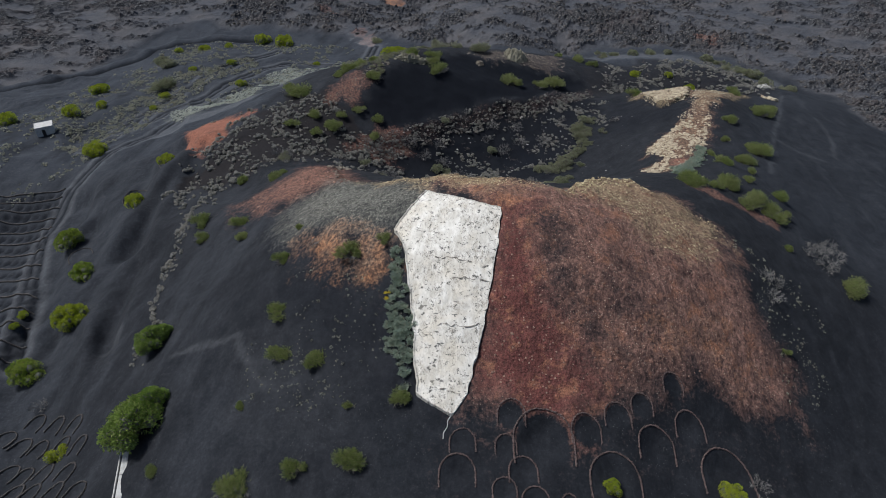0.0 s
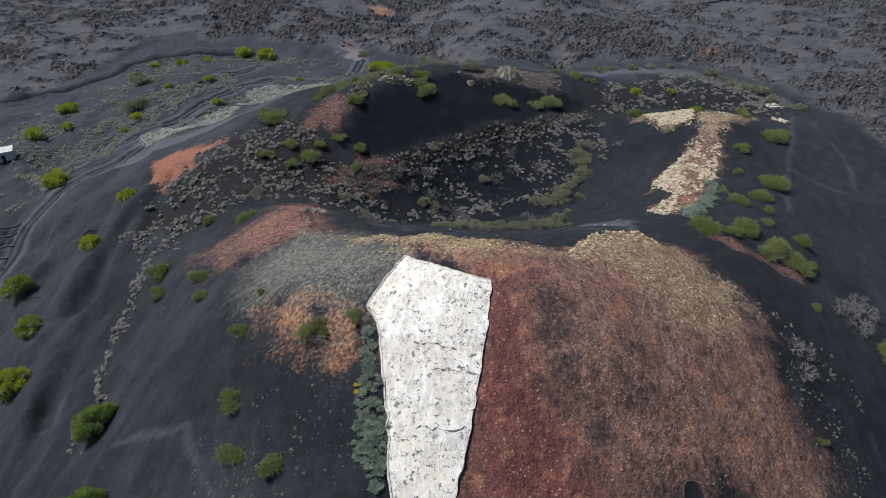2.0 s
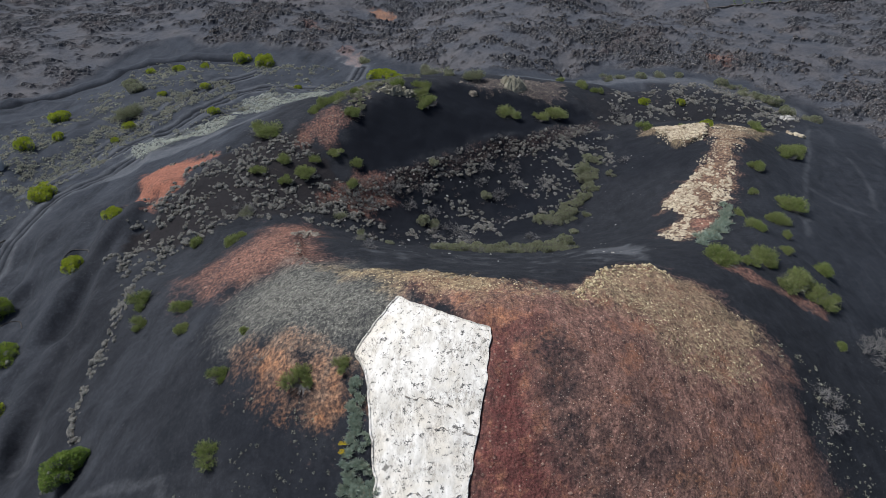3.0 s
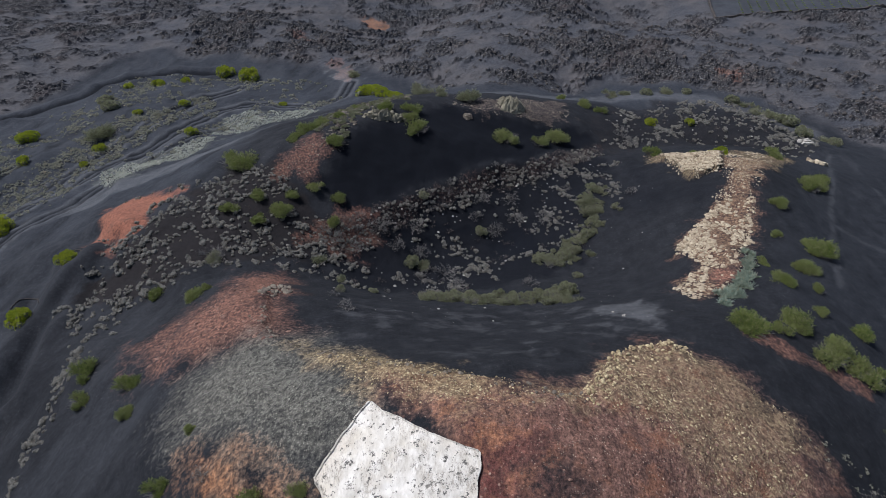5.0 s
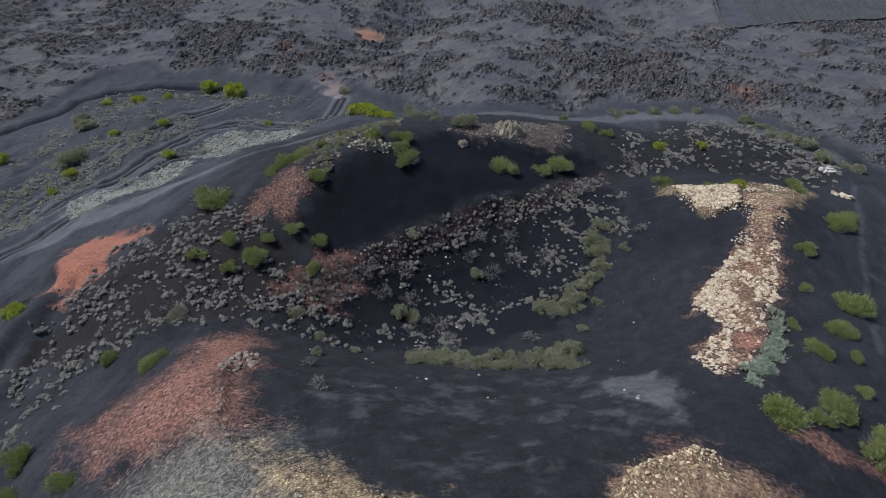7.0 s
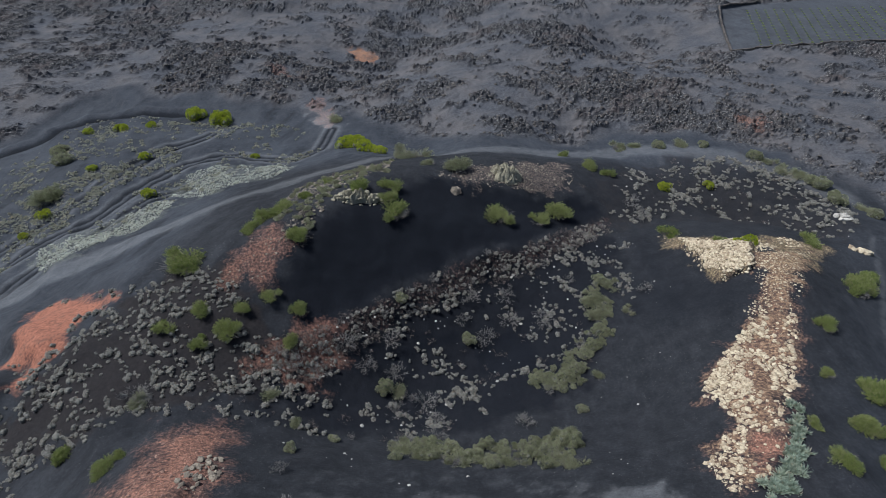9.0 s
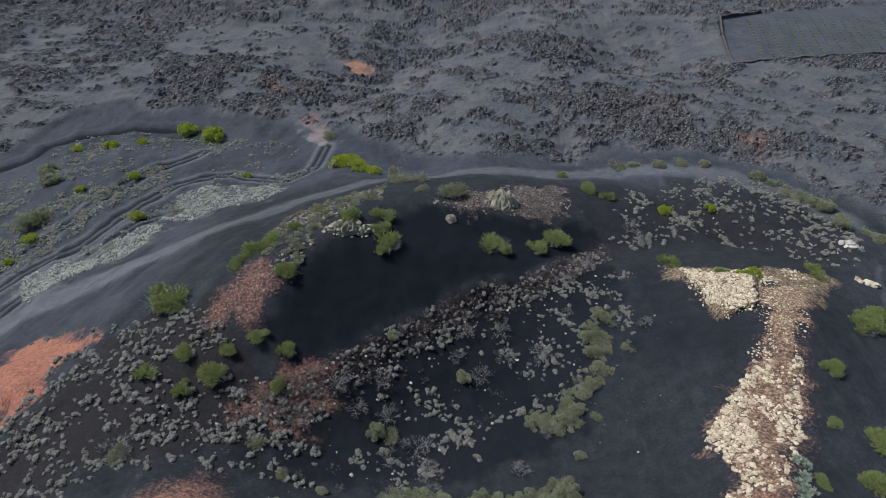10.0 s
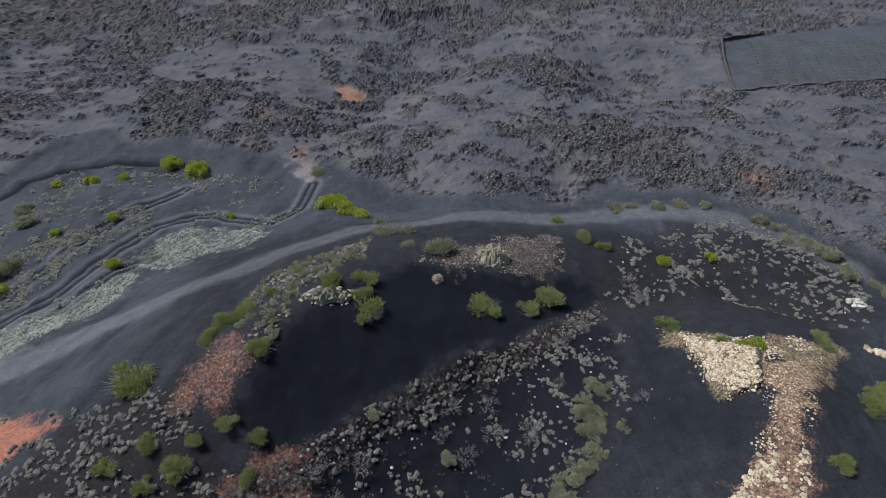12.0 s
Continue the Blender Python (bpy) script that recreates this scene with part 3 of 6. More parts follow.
def ground_material():
    m, nt, bs = material("volcanic_ground")
    at = nt.nodes.new("ShaderNodeNewGeometry").outputs["Position"]
    zone = {}
    for key in ZONES:
        n = nt.nodes.new("ShaderNodeAttribute")
        n.attribute_name = key
        zone[key] = n.outputs["Fac"]
    tiny, fine, mid, wide = noise_fac(nt, at, 7.0, 3, 0.7), noise_fac(nt, at, 2.6, 6, 0.7), noise_fac(nt, at, 0.5, 6, 0.65), noise_fac(nt, at, 0.09, 5)

    def pebbles(scale):
        vor = node(nt, "ShaderNodeTexVoronoi", Scale=scale)
        nt.links.new(at, vor.inputs["Vector"])
        pick = nt.nodes.new("ShaderNodeSeparateColor")
        nt.links.new(vor.outputs["Color"], pick.inputs[0])
        return vor.outputs["Distance"], pick.outputs[0], pick.outputs[1]

    near, stone, other = pebbles(3.4)
    small_near, small_stone, small_other = pebbles(6.5)
    speck = maths(nt, "MULTIPLY", ramp(nt, small_stone, 0.90, 0.94), ramp(nt, small_near, 0.36, 0.2))

    def part(key, lo=0.0, hi=1.0, by=fine, floor=0.0):
        """A zone, its thin margins broken up into grains by noise."""
        edge = ramp(nt, maths(nt, "ADD", zone[key], maths(nt, "MULTIPLY", maths(nt, "SUBTRACT", by, 0.5), 1.2)), 0.16, 0.95)
        return maths(nt, "MULTIPLY", maths(nt, "MULTIPLY", edge, ramp(nt, zone[key], 0.02, 0.22)), ramp(nt, by, lo - 0.06, hi, 0.55 + 0.45 * floor, 1.0))

    col = blend(nt, ramp(nt, mid, 0.35, 0.68), (0.0165, 0.0195, 0.0255), (0.0290, 0.0335, 0.0425))
    col = blend(nt, ramp(nt, wide, 0.42, 0.72), col, (0.0385, 0.0440, 0.0545))
    fresh = blend(nt, ramp(nt, mid, 0.35, 0.68), (0.0105, 0.0117, 0.0146), (0.0172, 0.0188, 0.0228))
    col = blend(nt, zone["flank"], col, fresh)
    drift = nt.nodes.new("ShaderNodeMapping")
    drift.inputs["Scale"].default_value = (0.55, 0.13, 0.5)
    drift.inputs["Rotation"].default_value = (0, 0, 0.35)
    nt.links.new(at, drift.inputs["Vector"])
    streak = noise_fac(nt, drift.outputs[0], 1.0, 6, 0.62)
    calm = ramp(nt, zone["flank"], 0.0, 1.0, 1.0, 0.3)
    col = blend(nt, maths(nt, "MULTIPLY", calm, ramp(nt, streak, 0.52, 0.74, 0.0, 0.75)), col, (0.046, 0.049, 0.056))
    broad = nt.nodes.new("ShaderNodeMapping")
    broad.vector_type = "TEXTURE"
    broad.inputs["Scale"].default_value = (3.6, 17.0, 10.0)
    broad.inputs["Rotation"].default_value = (0, 0, -0.3)
    nt.links.new(at, broad.inputs["Vector"])
    sweep = noise_fac(nt, broad.outputs[0], 1.0, 4, 0.6)
    place = nt.nodes.new("ShaderNodeSeparateXYZ")
    nt.links.new(at, place.inputs[0])
    west = ramp(nt, place.outputs[0], -14.0, -26.0)
    col = blend(nt, maths(nt, "MULTIPLY", west, ramp(nt, sweep, 0.46, 0.66, 0.0, 0.38)), col, (0.043, 0.047, 0.055))
    col = blend(nt, maths(nt, "MULTIPLY", west, ramp(nt, sweep, 0.46, 0.34, 0.0, 0.6)), col, (0.0095, 0.0108, 0.0135))
    col = blend(nt, maths(nt, "MULTIPLY", calm, ramp(nt, fine, 0.5, 0.75, 0.0, 0.4)), col, (0.058, 0.059, 0.063))
    col = blend(nt, part("soil", 0.3, 0.6, mid, 0.5), col, blend(nt, fine, (0.010, 0.0092, 0.0095), (0.034, 0.028, 0.026)))
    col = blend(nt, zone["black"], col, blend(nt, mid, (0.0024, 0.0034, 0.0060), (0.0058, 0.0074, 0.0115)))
    col = blend(nt, maths(nt, "MULTIPLY", maths(nt, "MULTIPLY", speck, ramp(nt, zone["black"], 0.0, 0.6, 1.0, 0.0)), ramp(nt, wide, 0.46, 0.66, 0.02, 0.6)), col, (0.15, 0.145, 0.138))
    col = blend(nt, maths(nt, "MULTIPLY", zone["dust"], ramp(nt, mid, 0.28, 0.62, 0.5, 1.0)), col, (0.15, 0.155, 0.165))
    sandy = blend(nt, ramp(nt, fine, 0.3, 0.75), (0.029, 0.032, 0.040), (0.077, 0.080, 0.090))
    sandy = blend(nt, ramp(nt, wide, 0.40, 0.66), sandy, (0.080, 0.077, 0.080))
    crust = blend(nt, ramp(nt, fine, 0.38, 0.62), (0.0085, 0.0088, 0.010), (0.060, 0.060, 0.064))
    crust = blend(nt, ramp(nt, stone, 0.8, 1.0), crust, (0.16, 0.156, 0.155))
    crust = blend(nt, maths(nt, "MULTIPLY", ramp(nt, wide, 0.5, 0.65), ramp(nt, mid, 0.4, 0.6)), crust, (0.066, 0.055, 0.054))
    col = blend(nt, zone["lava"], col, sandy)
    col = blend(nt, part("crust", 0.25, 0.5, fine, 0.55), col, crust)
    run = nt.nodes.new("ShaderNodeMapping")
    run.inputs["Scale"].default_value = (1.5, 0.8, 0.8)
    run.inputs["Rotation"].default_value = (0, 0, -0.25)
    nt.links.new(at, run.inputs["Vector"])
    runs = noise_fac(nt, run.outputs[0], 1.0, 9, 0.74)
    slope = blend(nt, ramp(nt, runs, 0.34, 0.66), (0.060, 0.036, 0.032), (0.285, 0.160, 0.122))
    slope = blend(nt, ramp(nt, mid, 0.52, 0.66), slope, (0.225, 0.110, 0.072))
    slope = blend(nt, maths(nt, "MULTIPLY", ramp(nt, small_stone, 0.84, 0.9), ramp(nt, small_near, 0.4, 0.2)), slope, (0.46, 0.36, 0.28))
    col = blend(nt, part("slope", 0.34, 0.54, fine, 0.4), col, slope)
    deep = blend(nt, ramp(nt, runs, 0.32, 0.68), (0.060, 0.025, 0.024), (0.165, 0.060, 0.050))
    deep = blend(nt, ramp(nt, mid, 0.52, 0.66), deep, (0.27, 0.125, 0.078))
    deep = blend(nt, maths(nt, "MULTIPLY", ramp(nt, stone, 0.86, 0.9), ramp(nt, near, 0.4, 0.22)), deep, (0.27, 0.18, 0.14))
    col = blend(nt, part("deep", 0.36, 0.54, fine, 0.45), col, deep)
    rust = blend(nt, ramp(nt, fine, 0.3, 0.7), (0.085, 0.048, 0.038), (0.255, 0.130, 0.094))
    rust = blend(nt, maths(nt, "MULTIPLY", ramp(nt, small_stone, 0.86, 0.9), ramp(nt, small_near, 0.4, 0.22)), rust, (0.36, 0.25, 0.19))
    col = blend(nt, part("rust", 0.25, 0.55, fine, 0.35), col, rust)
    col = blend(nt, part("orange", 0.2, 0.4, fine, 0.7), col, blend(nt, ramp(nt, mid, 0.52, 0.66, 0.0, 0.6), blend(nt, ramp(nt, fine, 0.3, 0.7), (0.13, 0.057, 0.040), (0.265, 0.112, 0.074)), (0.105, 0.060, 0.046)))
    grey = blend(nt, ramp(nt, fine, 0.3, 0.72), (0.046, 0.044, 0.041), (0.170, 0.166, 0.142))
    grey = blend(nt, maths(nt, "MULTIPLY", ramp(nt, small_stone, 0.55, 0.9), ramp(nt, small_near, 0.5, 0.25)), grey, (0.24, 0.238, 0.20))
    col = blend(nt, part("grey", 0.25, 0.55, fine, 0.4), col, grey)
    col = blend(nt, part("tan", 0.34, 0.54, fine, 0.35), col, blend(nt, ramp(nt, mid, 0.4, 0.62), blend(nt, ramp(nt, fine, 0.3, 0.7), (0.075, 0.052, 0.042), (0.27, 0.165, 0.105)), blend(nt, ramp(nt, fine, 0.3, 0.7), (0.16, 0.075, 0.038), (0.42, 0.20, 0.095))))
    pale = blend(nt, ramp(nt, small_stone, 0.2, 0.9), (0.10, 0.105, 0.09), (0.33, 0.345, 0.275))
    col = blend(nt, maths(nt, "MULTIPLY", part("pale", 0.48, 0.6), 0.2), col, pale)
    cream = blend(nt, ramp(nt, fine, 0.32, 0.7), (0.115, 0.076, 0.046), (0.34, 0.265, 0.155))
    cream = blend(nt, ramp(nt, mid, 0.52, 0.68, 0.0, 0.8), cream, (0.125, 0.070, 0.048))
    cream = blend(nt, maths(nt, "MULTIPLY", ramp(nt, small_stone, 0.45, 0.9), ramp(nt, small_near, 0.5, 0.2)), cream, (0.48, 0.41, 0.265))
    col = blend(nt, part("cream", 0.30, 0.55, fine, 0.35), col, cream)
    stony = nt.nodes.new("ShaderNodeMath")
    stony.operation = "MAXIMUM"
    nt.links.new(zone["crust"], stony.inputs[0])
    nt.links.new(maths(nt, "MAXIMUM", maths(nt, "MAXIMUM", zone["cream"], zone["grey"]), maths(nt, "MAXIMUM", zone["slope"], zone["rust"])), stony.inputs[1])
    mottle = nt.nodes.new("ShaderNodeVectorMath")
    mottle.operation = "SCALE"
    nt.links.new(col, mottle.inputs[0])
    nt.links.new(maths(nt, "MULTIPLY", blend_value(nt, stony.outputs[0], ramp(nt, tiny, 0.32, 0.68, 0.84, 1.16), ramp(nt, tiny, 0.32, 0.68, 0.5, 1.5)), ramp(nt, fine, 0.3, 0.7, 0.8, 1.2)), mottle.inputs["Scale"])
    col = mottle.outputs[0]
    nt.links.new(col, bs.inputs["Base Color"])
    bs.inputs["Roughness"].default_value = 0.95
    bs.inputs["Specular IOR Level"].default_value = 0.15
    tall = maths(nt, "ADD", maths(nt, "MULTIPLY", fine, 1.1), maths(nt, "MULTIPLY", ramp(nt, near, 0.0, 0.6, 1.0, 0.0), 0.22))
    bump(nt, bs, maths(nt, "MULTIPLY", tall, ramp(nt, stony.outputs[0], 0.0, 1.0, 0.2, 1.0)), 0.8, 0.30)
    return m


def mesh_object(name, verts, faces, mat, parent=None):
    me = bpy.data.meshes.new(name)
    me.from_pydata([tuple(v) for v in verts], [], [tuple(f) for f in faces])
    me.materials.append(mat)
    ob = new(name, me)
    ob.parent = parent
    return ob


def steps(knots):
    """Places along an axis: knots of (place, spacing), the spacing gliding from knot to knot."""
    out = [knots[0][0]]
    for (a, sa), (b, sb) in zip(knots, knots[1:]):
        p = a
        while True:
            s = sa * (sb / sa) ** ((p - a) / (b - a))
            if p + s > b - 0.3 * s:
                break
            p += s
            out.append(p)
        out.append(b)
    return np.array(out)


# ---- ground: one sheet to the horizon ----
gx = steps([(-3500, 700), (-600, 60), (-230, 2.5), (-110, 0.7), (-22, 0.42), (-6, 0.32), (42, 0.32), (90, 0.5), (140, 0.8), (230, 2.5), (600, 60), (3500, 700)])
gy = steps([(-3000, 700), (-300, 60), (0, 3), (26, 0.5), (34, 0.3), (72, 0.32), (130, 0.45), (182, 0.42), (250, 0.5), (280, 0.75), (330, 1.2), (400, 2.5), (700, 30), (4500, 700)])
gX, gY = np.meshgrid(gx, gy)
gH, gZ = land(gX.ravel(), gY.ravel())
nx, ny = len(gx), len(gy)
gme = bpy.data.meshes.new("ground")
gme.vertices.add(nx * ny)
gme.vertices.foreach_set("co", np.stack([gX.ravel(), gY.ravel(), gH], 1).ravel())
corner = (np.arange(ny - 1)[:, None] * nx + np.arange(nx - 1)[None]).ravel()
quads = np.stack([corner, corner + 1, corner + nx + 1, corner + nx], 1)
gme.loops.add(quads.size)
gme.loops.foreach_set("vertex_index", quads.ravel())
gme.polygons.add(len(quads))
gme.polygons.foreach_set("loop_start", np.arange(len(quads)) * 4)
gme.polygons.foreach_set("use_smooth", gZ["crust"][quads].mean(1) < 0.25)
gme.update(calc_edges=True)
for key in ZONES:
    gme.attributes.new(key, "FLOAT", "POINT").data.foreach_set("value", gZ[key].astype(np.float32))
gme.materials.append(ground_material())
ground = tagged(new("ground", gme), "black volcanic ash and lava ground with red scoria slopes", "ground", kind="structure")


# ---- pale plastered apron on the cone ----
def apron_material():
    m, nt, bs = material("weathered_plaster")
    at = nt.nodes.new("ShaderNodeNewGeometry").outputs["Position"]
    down = nt.nodes.new("ShaderNodeMapping")
    down.inputs["Scale"].default_value = (1.0, 0.45, 0.45)
    nt.links.new(at, down.inputs["Vector"])
    fine, mid, wide = noise_fac(nt, down.outputs[0], 4.2, 6, 0.75), noise_fac(nt, down.outputs[0], 1.3, 6, 0.7), noise_fac(nt, at, 0.28, 4)
    spot = noise_fac(nt, at, 2.1, 3, 0.8)
    col = blend(nt, ramp(nt, mid, 0.35, 0.65), (0.46, 0.43, 0.375), (0.70, 0.675, 0.625))
    col = blend(nt, ramp(nt, wide, 0.48, 0.62, 0.0, 0.55), col, (0.56, 0.50, 0.40))
    patch, crisp = noise_fac(nt, at, 0.55, 5, 0.6), noise_fac(nt, down.outputs[0], 9.0, 4, 0.8)
    col = blend(nt, maths(nt, "MULTIPLY", ramp(nt, fine, 0.47, 0.62), ramp(nt, patch, 0.42, 0.60, 0.15, 1.0)), col, (0.34, 0.31, 0.265))
    col = blend(nt, maths(nt, "MULTIPLY", ramp(nt, crisp, 0.54, 0.61), ramp(nt, patch, 0.46, 0.60, 0.0, 0.8)), col, (0.14, 0.13, 0.115))
    blot = noise_fac(nt, at, 1.15, 4, 0.75)
    col = blend(nt, ramp(nt, blot, 0.60, 0.66, 0.0, 0.9), col, (0.13, 0.12, 0.105))
    col = blend(nt, ramp(nt, spot, 0.58, 0.64), col, (0.10, 0.095, 0.087))
    nt.links.new(col, bs.inputs["Base Color"])
    bs.inputs["Roughness"].default_value = 0.92
    bump(nt, bs, maths(nt, "ADD", mid, maths(nt, "MULTIPLY", fine, 0.4)), 0.55, 0.16)
    return m


def chain_x(line, y):
    ys, xs = [p[1] for p in line][::-1], [p[0] for p in line][::-1]
    return np.interp(y, ys, xs)


CRACKS = [(-0.6, 42.9, 3.4, 42.3), (-2.6, 42.4, -0.9, 42.0), (-1.0, 37.7, 1.6, 36.9), (0.8, 46.7, 4.6, 46.0), (-0.8, 49.1, 2.8, 48.1)]


def apron():
    rows, cols = 150, 64
    y = np.linspace(58.7, 35.45, rows)
    xl = chain_x(SLAB_LEFT, y) + 0.12 * grain(y, y * 0, 0.8, 5)
    xr = chain_x(SLAB_RIGHT, y) + 0.12 * grain(y, y * 0, 0.8, 6)
    u = np.linspace(0, 1, cols)
    X, Y = xl[:, None] * (1 - u) + xr[:, None] * u, np.repeat(y[:, None], cols, 1)
    Z = relief(X, Y) + 0.16 + 0.05 * rough(X, Y, 2.5, 91, 4, 0.7)
    for row in (52.0, 44.6, 41.0, 38.2):  # steps across it, where one strip of plaster ends
        Z = Z - 0.05 * np.exp(-((Y - row - 0.35 * grain(X, X * 0, 1.5, int(row))) / 0.15) ** 2)
    Z[:, 0] += 0.05
    top = np.stack([X, Y, Z], 2).reshape(-1, 3)
    verts, faces = top.tolist(), []
    for r in range(rows - 1):
        for c in range(cols - 1):
            a = r * cols + c
            faces.append((a, a + cols, a + cols + 1, a + 1))
    edge = [c for c in range(cols)] + [r * cols + cols - 1 for r in range(1, rows)] + [(rows - 1) * cols + c for c in range(cols - 2, -1, -1)] + [r * cols for r in range(rows - 2, 0, -1)]
    n0 = len(verts)
    verts += [(verts[e][0], verts[e][1], verts[e][2] - 0.9) for e in edge]
    for k in range(len(edge)):
        j = (k + 1) % len(edge)
        faces.append((edge[k], edge[j], n0 + j, n0 + k))
    ob = mesh_object("water_catchment_apron", verts, faces, apron_material())
    for p in ob.data.polygons:
        p.use_smooth = True
    for name, X0, Z0 in (("left_kerb", X[:, 0], Z[:, 0]), ("right_kerb", X[:, -1], Z[:, -1])):
        v, f = [], []
        for k in range(rows):
            w, t = 0.08, 0.07 + 0.03 * math.sin(k * 1.7)
            v += [(X0[k] - w, y[k], Z0[k] - 0.5), (X0[k] - w * 0.8, y[k], Z0[k] + t), (X0[k] + w * 0.8, y[k], Z0[k] + t), (X0[k] + w, y[k], Z0[k] - 0.5)]
        for k in range(rows - 1):
            f += [(4 * k + j, 4 * k + j + 1, 4 * k + j + 5, 4 * k + j + 4) for j in range(3)]
        mesh_object("kerb", v, f, ob.data.materials[0], ob)
    dirt = material("crack_dirt")
    dirt[2].inputs["Base Color"].default_value = (0.15, 0.135, 0.115, 1)
    dirt[2].inputs["Roughness"].default_value = 0.95
    for k, (x0, y0, x1, y1) in enumerate(CRACKS):
        n, v, f = 60, [], []
        for j in range(n):
            t = j / (n - 1)
            cx, cy = x0 + (x1 - x0) * t, y0 + (y1 - y0) * t + 0.22 * float(grain(np.array([t * 9.0]), np.array([0.0]), 1.0, 95 + k)[0])
            half = max(0.004, 0.075 * float(grain(np.array([t * 13.0]), np.array([3.0]), 1.0, 195 + k)[0]) + 0.012)
            i = min(rows - 1, max(0, int(round((58.7 - cy) / (58.7 - 35.45) * (rows - 1)))))
            c = min(cols - 1, max(0, int(round((cx - X[i, 0]) / (X[i, -1] - X[i, 0]) * (cols - 1)))))
            v += [(cx, cy - half, Z[i, c] + 0.05), (cx, cy, Z[i, c] + 0.085), (cx, cy + half, Z[i, c] + 0.05)]
        for j in range(n - 1):
            f += [(3 * j, 3 * j + 3, 3 * j + 4, 3 * j + 1), (3 * j + 1, 3 * j + 4, 3 * j + 5, 3 * j + 2)]
        mesh_object("crack", v, f, dirt[0], ob)
    return tagged(ob, "cream-white plastered rain catchment apron, stained and cracked, on the red cone", "apron")


apron()


# ---- where the plants stand: x, y, width ----
LIME_NEAR = [
    (14.6, 30.2, 1.8), (26, 31.1, 2.6), (-43.6, 42.2, 2.6), (-61.8, 64.9, 1.4), (-53.5, 65.3, 5.1), (-62.3, 67.8, 1.8), (-52.7, 90.3, 4.1), (-49.7, 99.4, 3.2),
    (-74.4, 119.5, 6.1), (52.8, 128.2, 2.8), (51.5, 128.8, 2.1), (-107.2, 141.3, 5.8), (-91.7, 144.2, 5), (-72.9, 147.2, 2), (-85.8, 147.7, 3.3), (-72.4, 154, 3.1),
    (49.7, 157.3, 3.9), (59.6, 160.1, 2.4), (-54.3, 161.3, 3.1), (-94.1, 163.7, 5.4), (-70.3, 171.3, 2.5), (-7.5, 173.3, 3.7), (-10.6, 175.9, 5), (-61.2, 177.4, 3.1),
    (-37.2, 180, 2.2), (-15.6, 180.4, 5.8), (-13.7, 180.5, 5.2), (-83.1, 195.5, 3), (-75.6, 197.1, 3.9), (-67.9, 197.7, 2.9),
]
LIME_FAR = [
    (-50.7, 200.5, 6.2), (-58.9, 205, 5.5),
]
DOME = [
    (-55.5, 56, 4.9), (-56.4, 75.6, 4.1), (-63, 84.7, 4.7),
]
BROOM_NEAR = [
    (-19.3, 31.9, 3.2), (-7.9, 32.4, 2.4), (-13.3, 32.6, 1.9), (-28.4, 35.2, 1.3), (-4.1, 37.1, 1.9), (-8.9, 37.3, 0.9), (-20.3, 40.1, 1), 
    (-12.6, 42.5, 2.3), (-16.5, 44.1, 2.3), (37.1, 47, 1.1), (-17.4, 49.3, 2.6), (-9.6, 52.6, 2.7), (-5.9, 52.7, 1.5), (-18.4, 56.5, 2),
    (52.9, 61.2, 4.2), (-17.1, 61.4, 1), (45.1, 64.9, 1.7), (-26.8, 67.9, 1.8), (-34.3, 71.7, 2.2), (-28.3, 72, 2.3), (46.5, 72, 3.4), (45.1, 72.7, 4),
    (43.1, 73.6, 4.4), (35.2, 75.6, 4.9), (-35.2, 76, 2.7), (38.6, 76.4, 2.6), (41, 77.9, 4.2), (50.1, 79.4, 3.1),
]
BROOM_MIDDLE = [
    (45.4, 80.3, 2), (43.8, 85.7, 2.2), (44, 86.4, 3), (49.4, 87.2, 1.9), (-27.2, 87.5, 2.6), (-26.2, 89.1, 1.3), (-33.8, 90.9, 2.1), (44, 91.5, 1.8),
    (50.6, 92.4, 3), (50.7, 92.6, 3.8), (55.1, 97.4, 4.4), (54.5, 98.2, 4.6), (49.9, 99.6, 2), (50, 100.1, 1.4), (-23.8, 105.8, 2.1), (53.3, 107.3, 2.2),
    (53.7, 107.5, 2.4), (-28.3, 107.7, 2.6), (-20.3, 108, 3.3), (-13.1, 108.3, 2.1), (-24.6, 110.4, 2.4), (-19.6, 111, 2.1), (-12.6, 112.6, 2.3), (-16.4, 113.9, 2.3),
    (-27.6, 117.3, 3.1), (64.2, 117.7, 3.9), (-30, 118.5, 4.3), (66.3, 119.9, 4.6), (68, 122, 3.1), (-13.9, 123.1, 2.9),
]
BROOM_FAR = [
    (-21.7, 124.2, 1.7), (-21, 126.1, 2.4), (-19.5, 128.3, 2.9), (-17.9, 130.4, 2.9), (63.8, 130.5, 3), (49.7, 131.1, 1.9), (-0.8, 131.7, 3.1), (-14.9, 134.4, 2),
    (-2.4, 134.7, 1.9), (-6.8, 136.2, 2.3), (44.1, 136.7, 3.2), (-2.2, 138.2, 2.3), (16.1, 138.9, 3.4), (22.4, 139.4, 3.8), (-13, 140.9, 1.7), (26.5, 143.9, 3.6),
    (38.7, 159.2, 2.3), (35.2, 161.6, 3.9), (31.6, 169.4, 2.2),
]
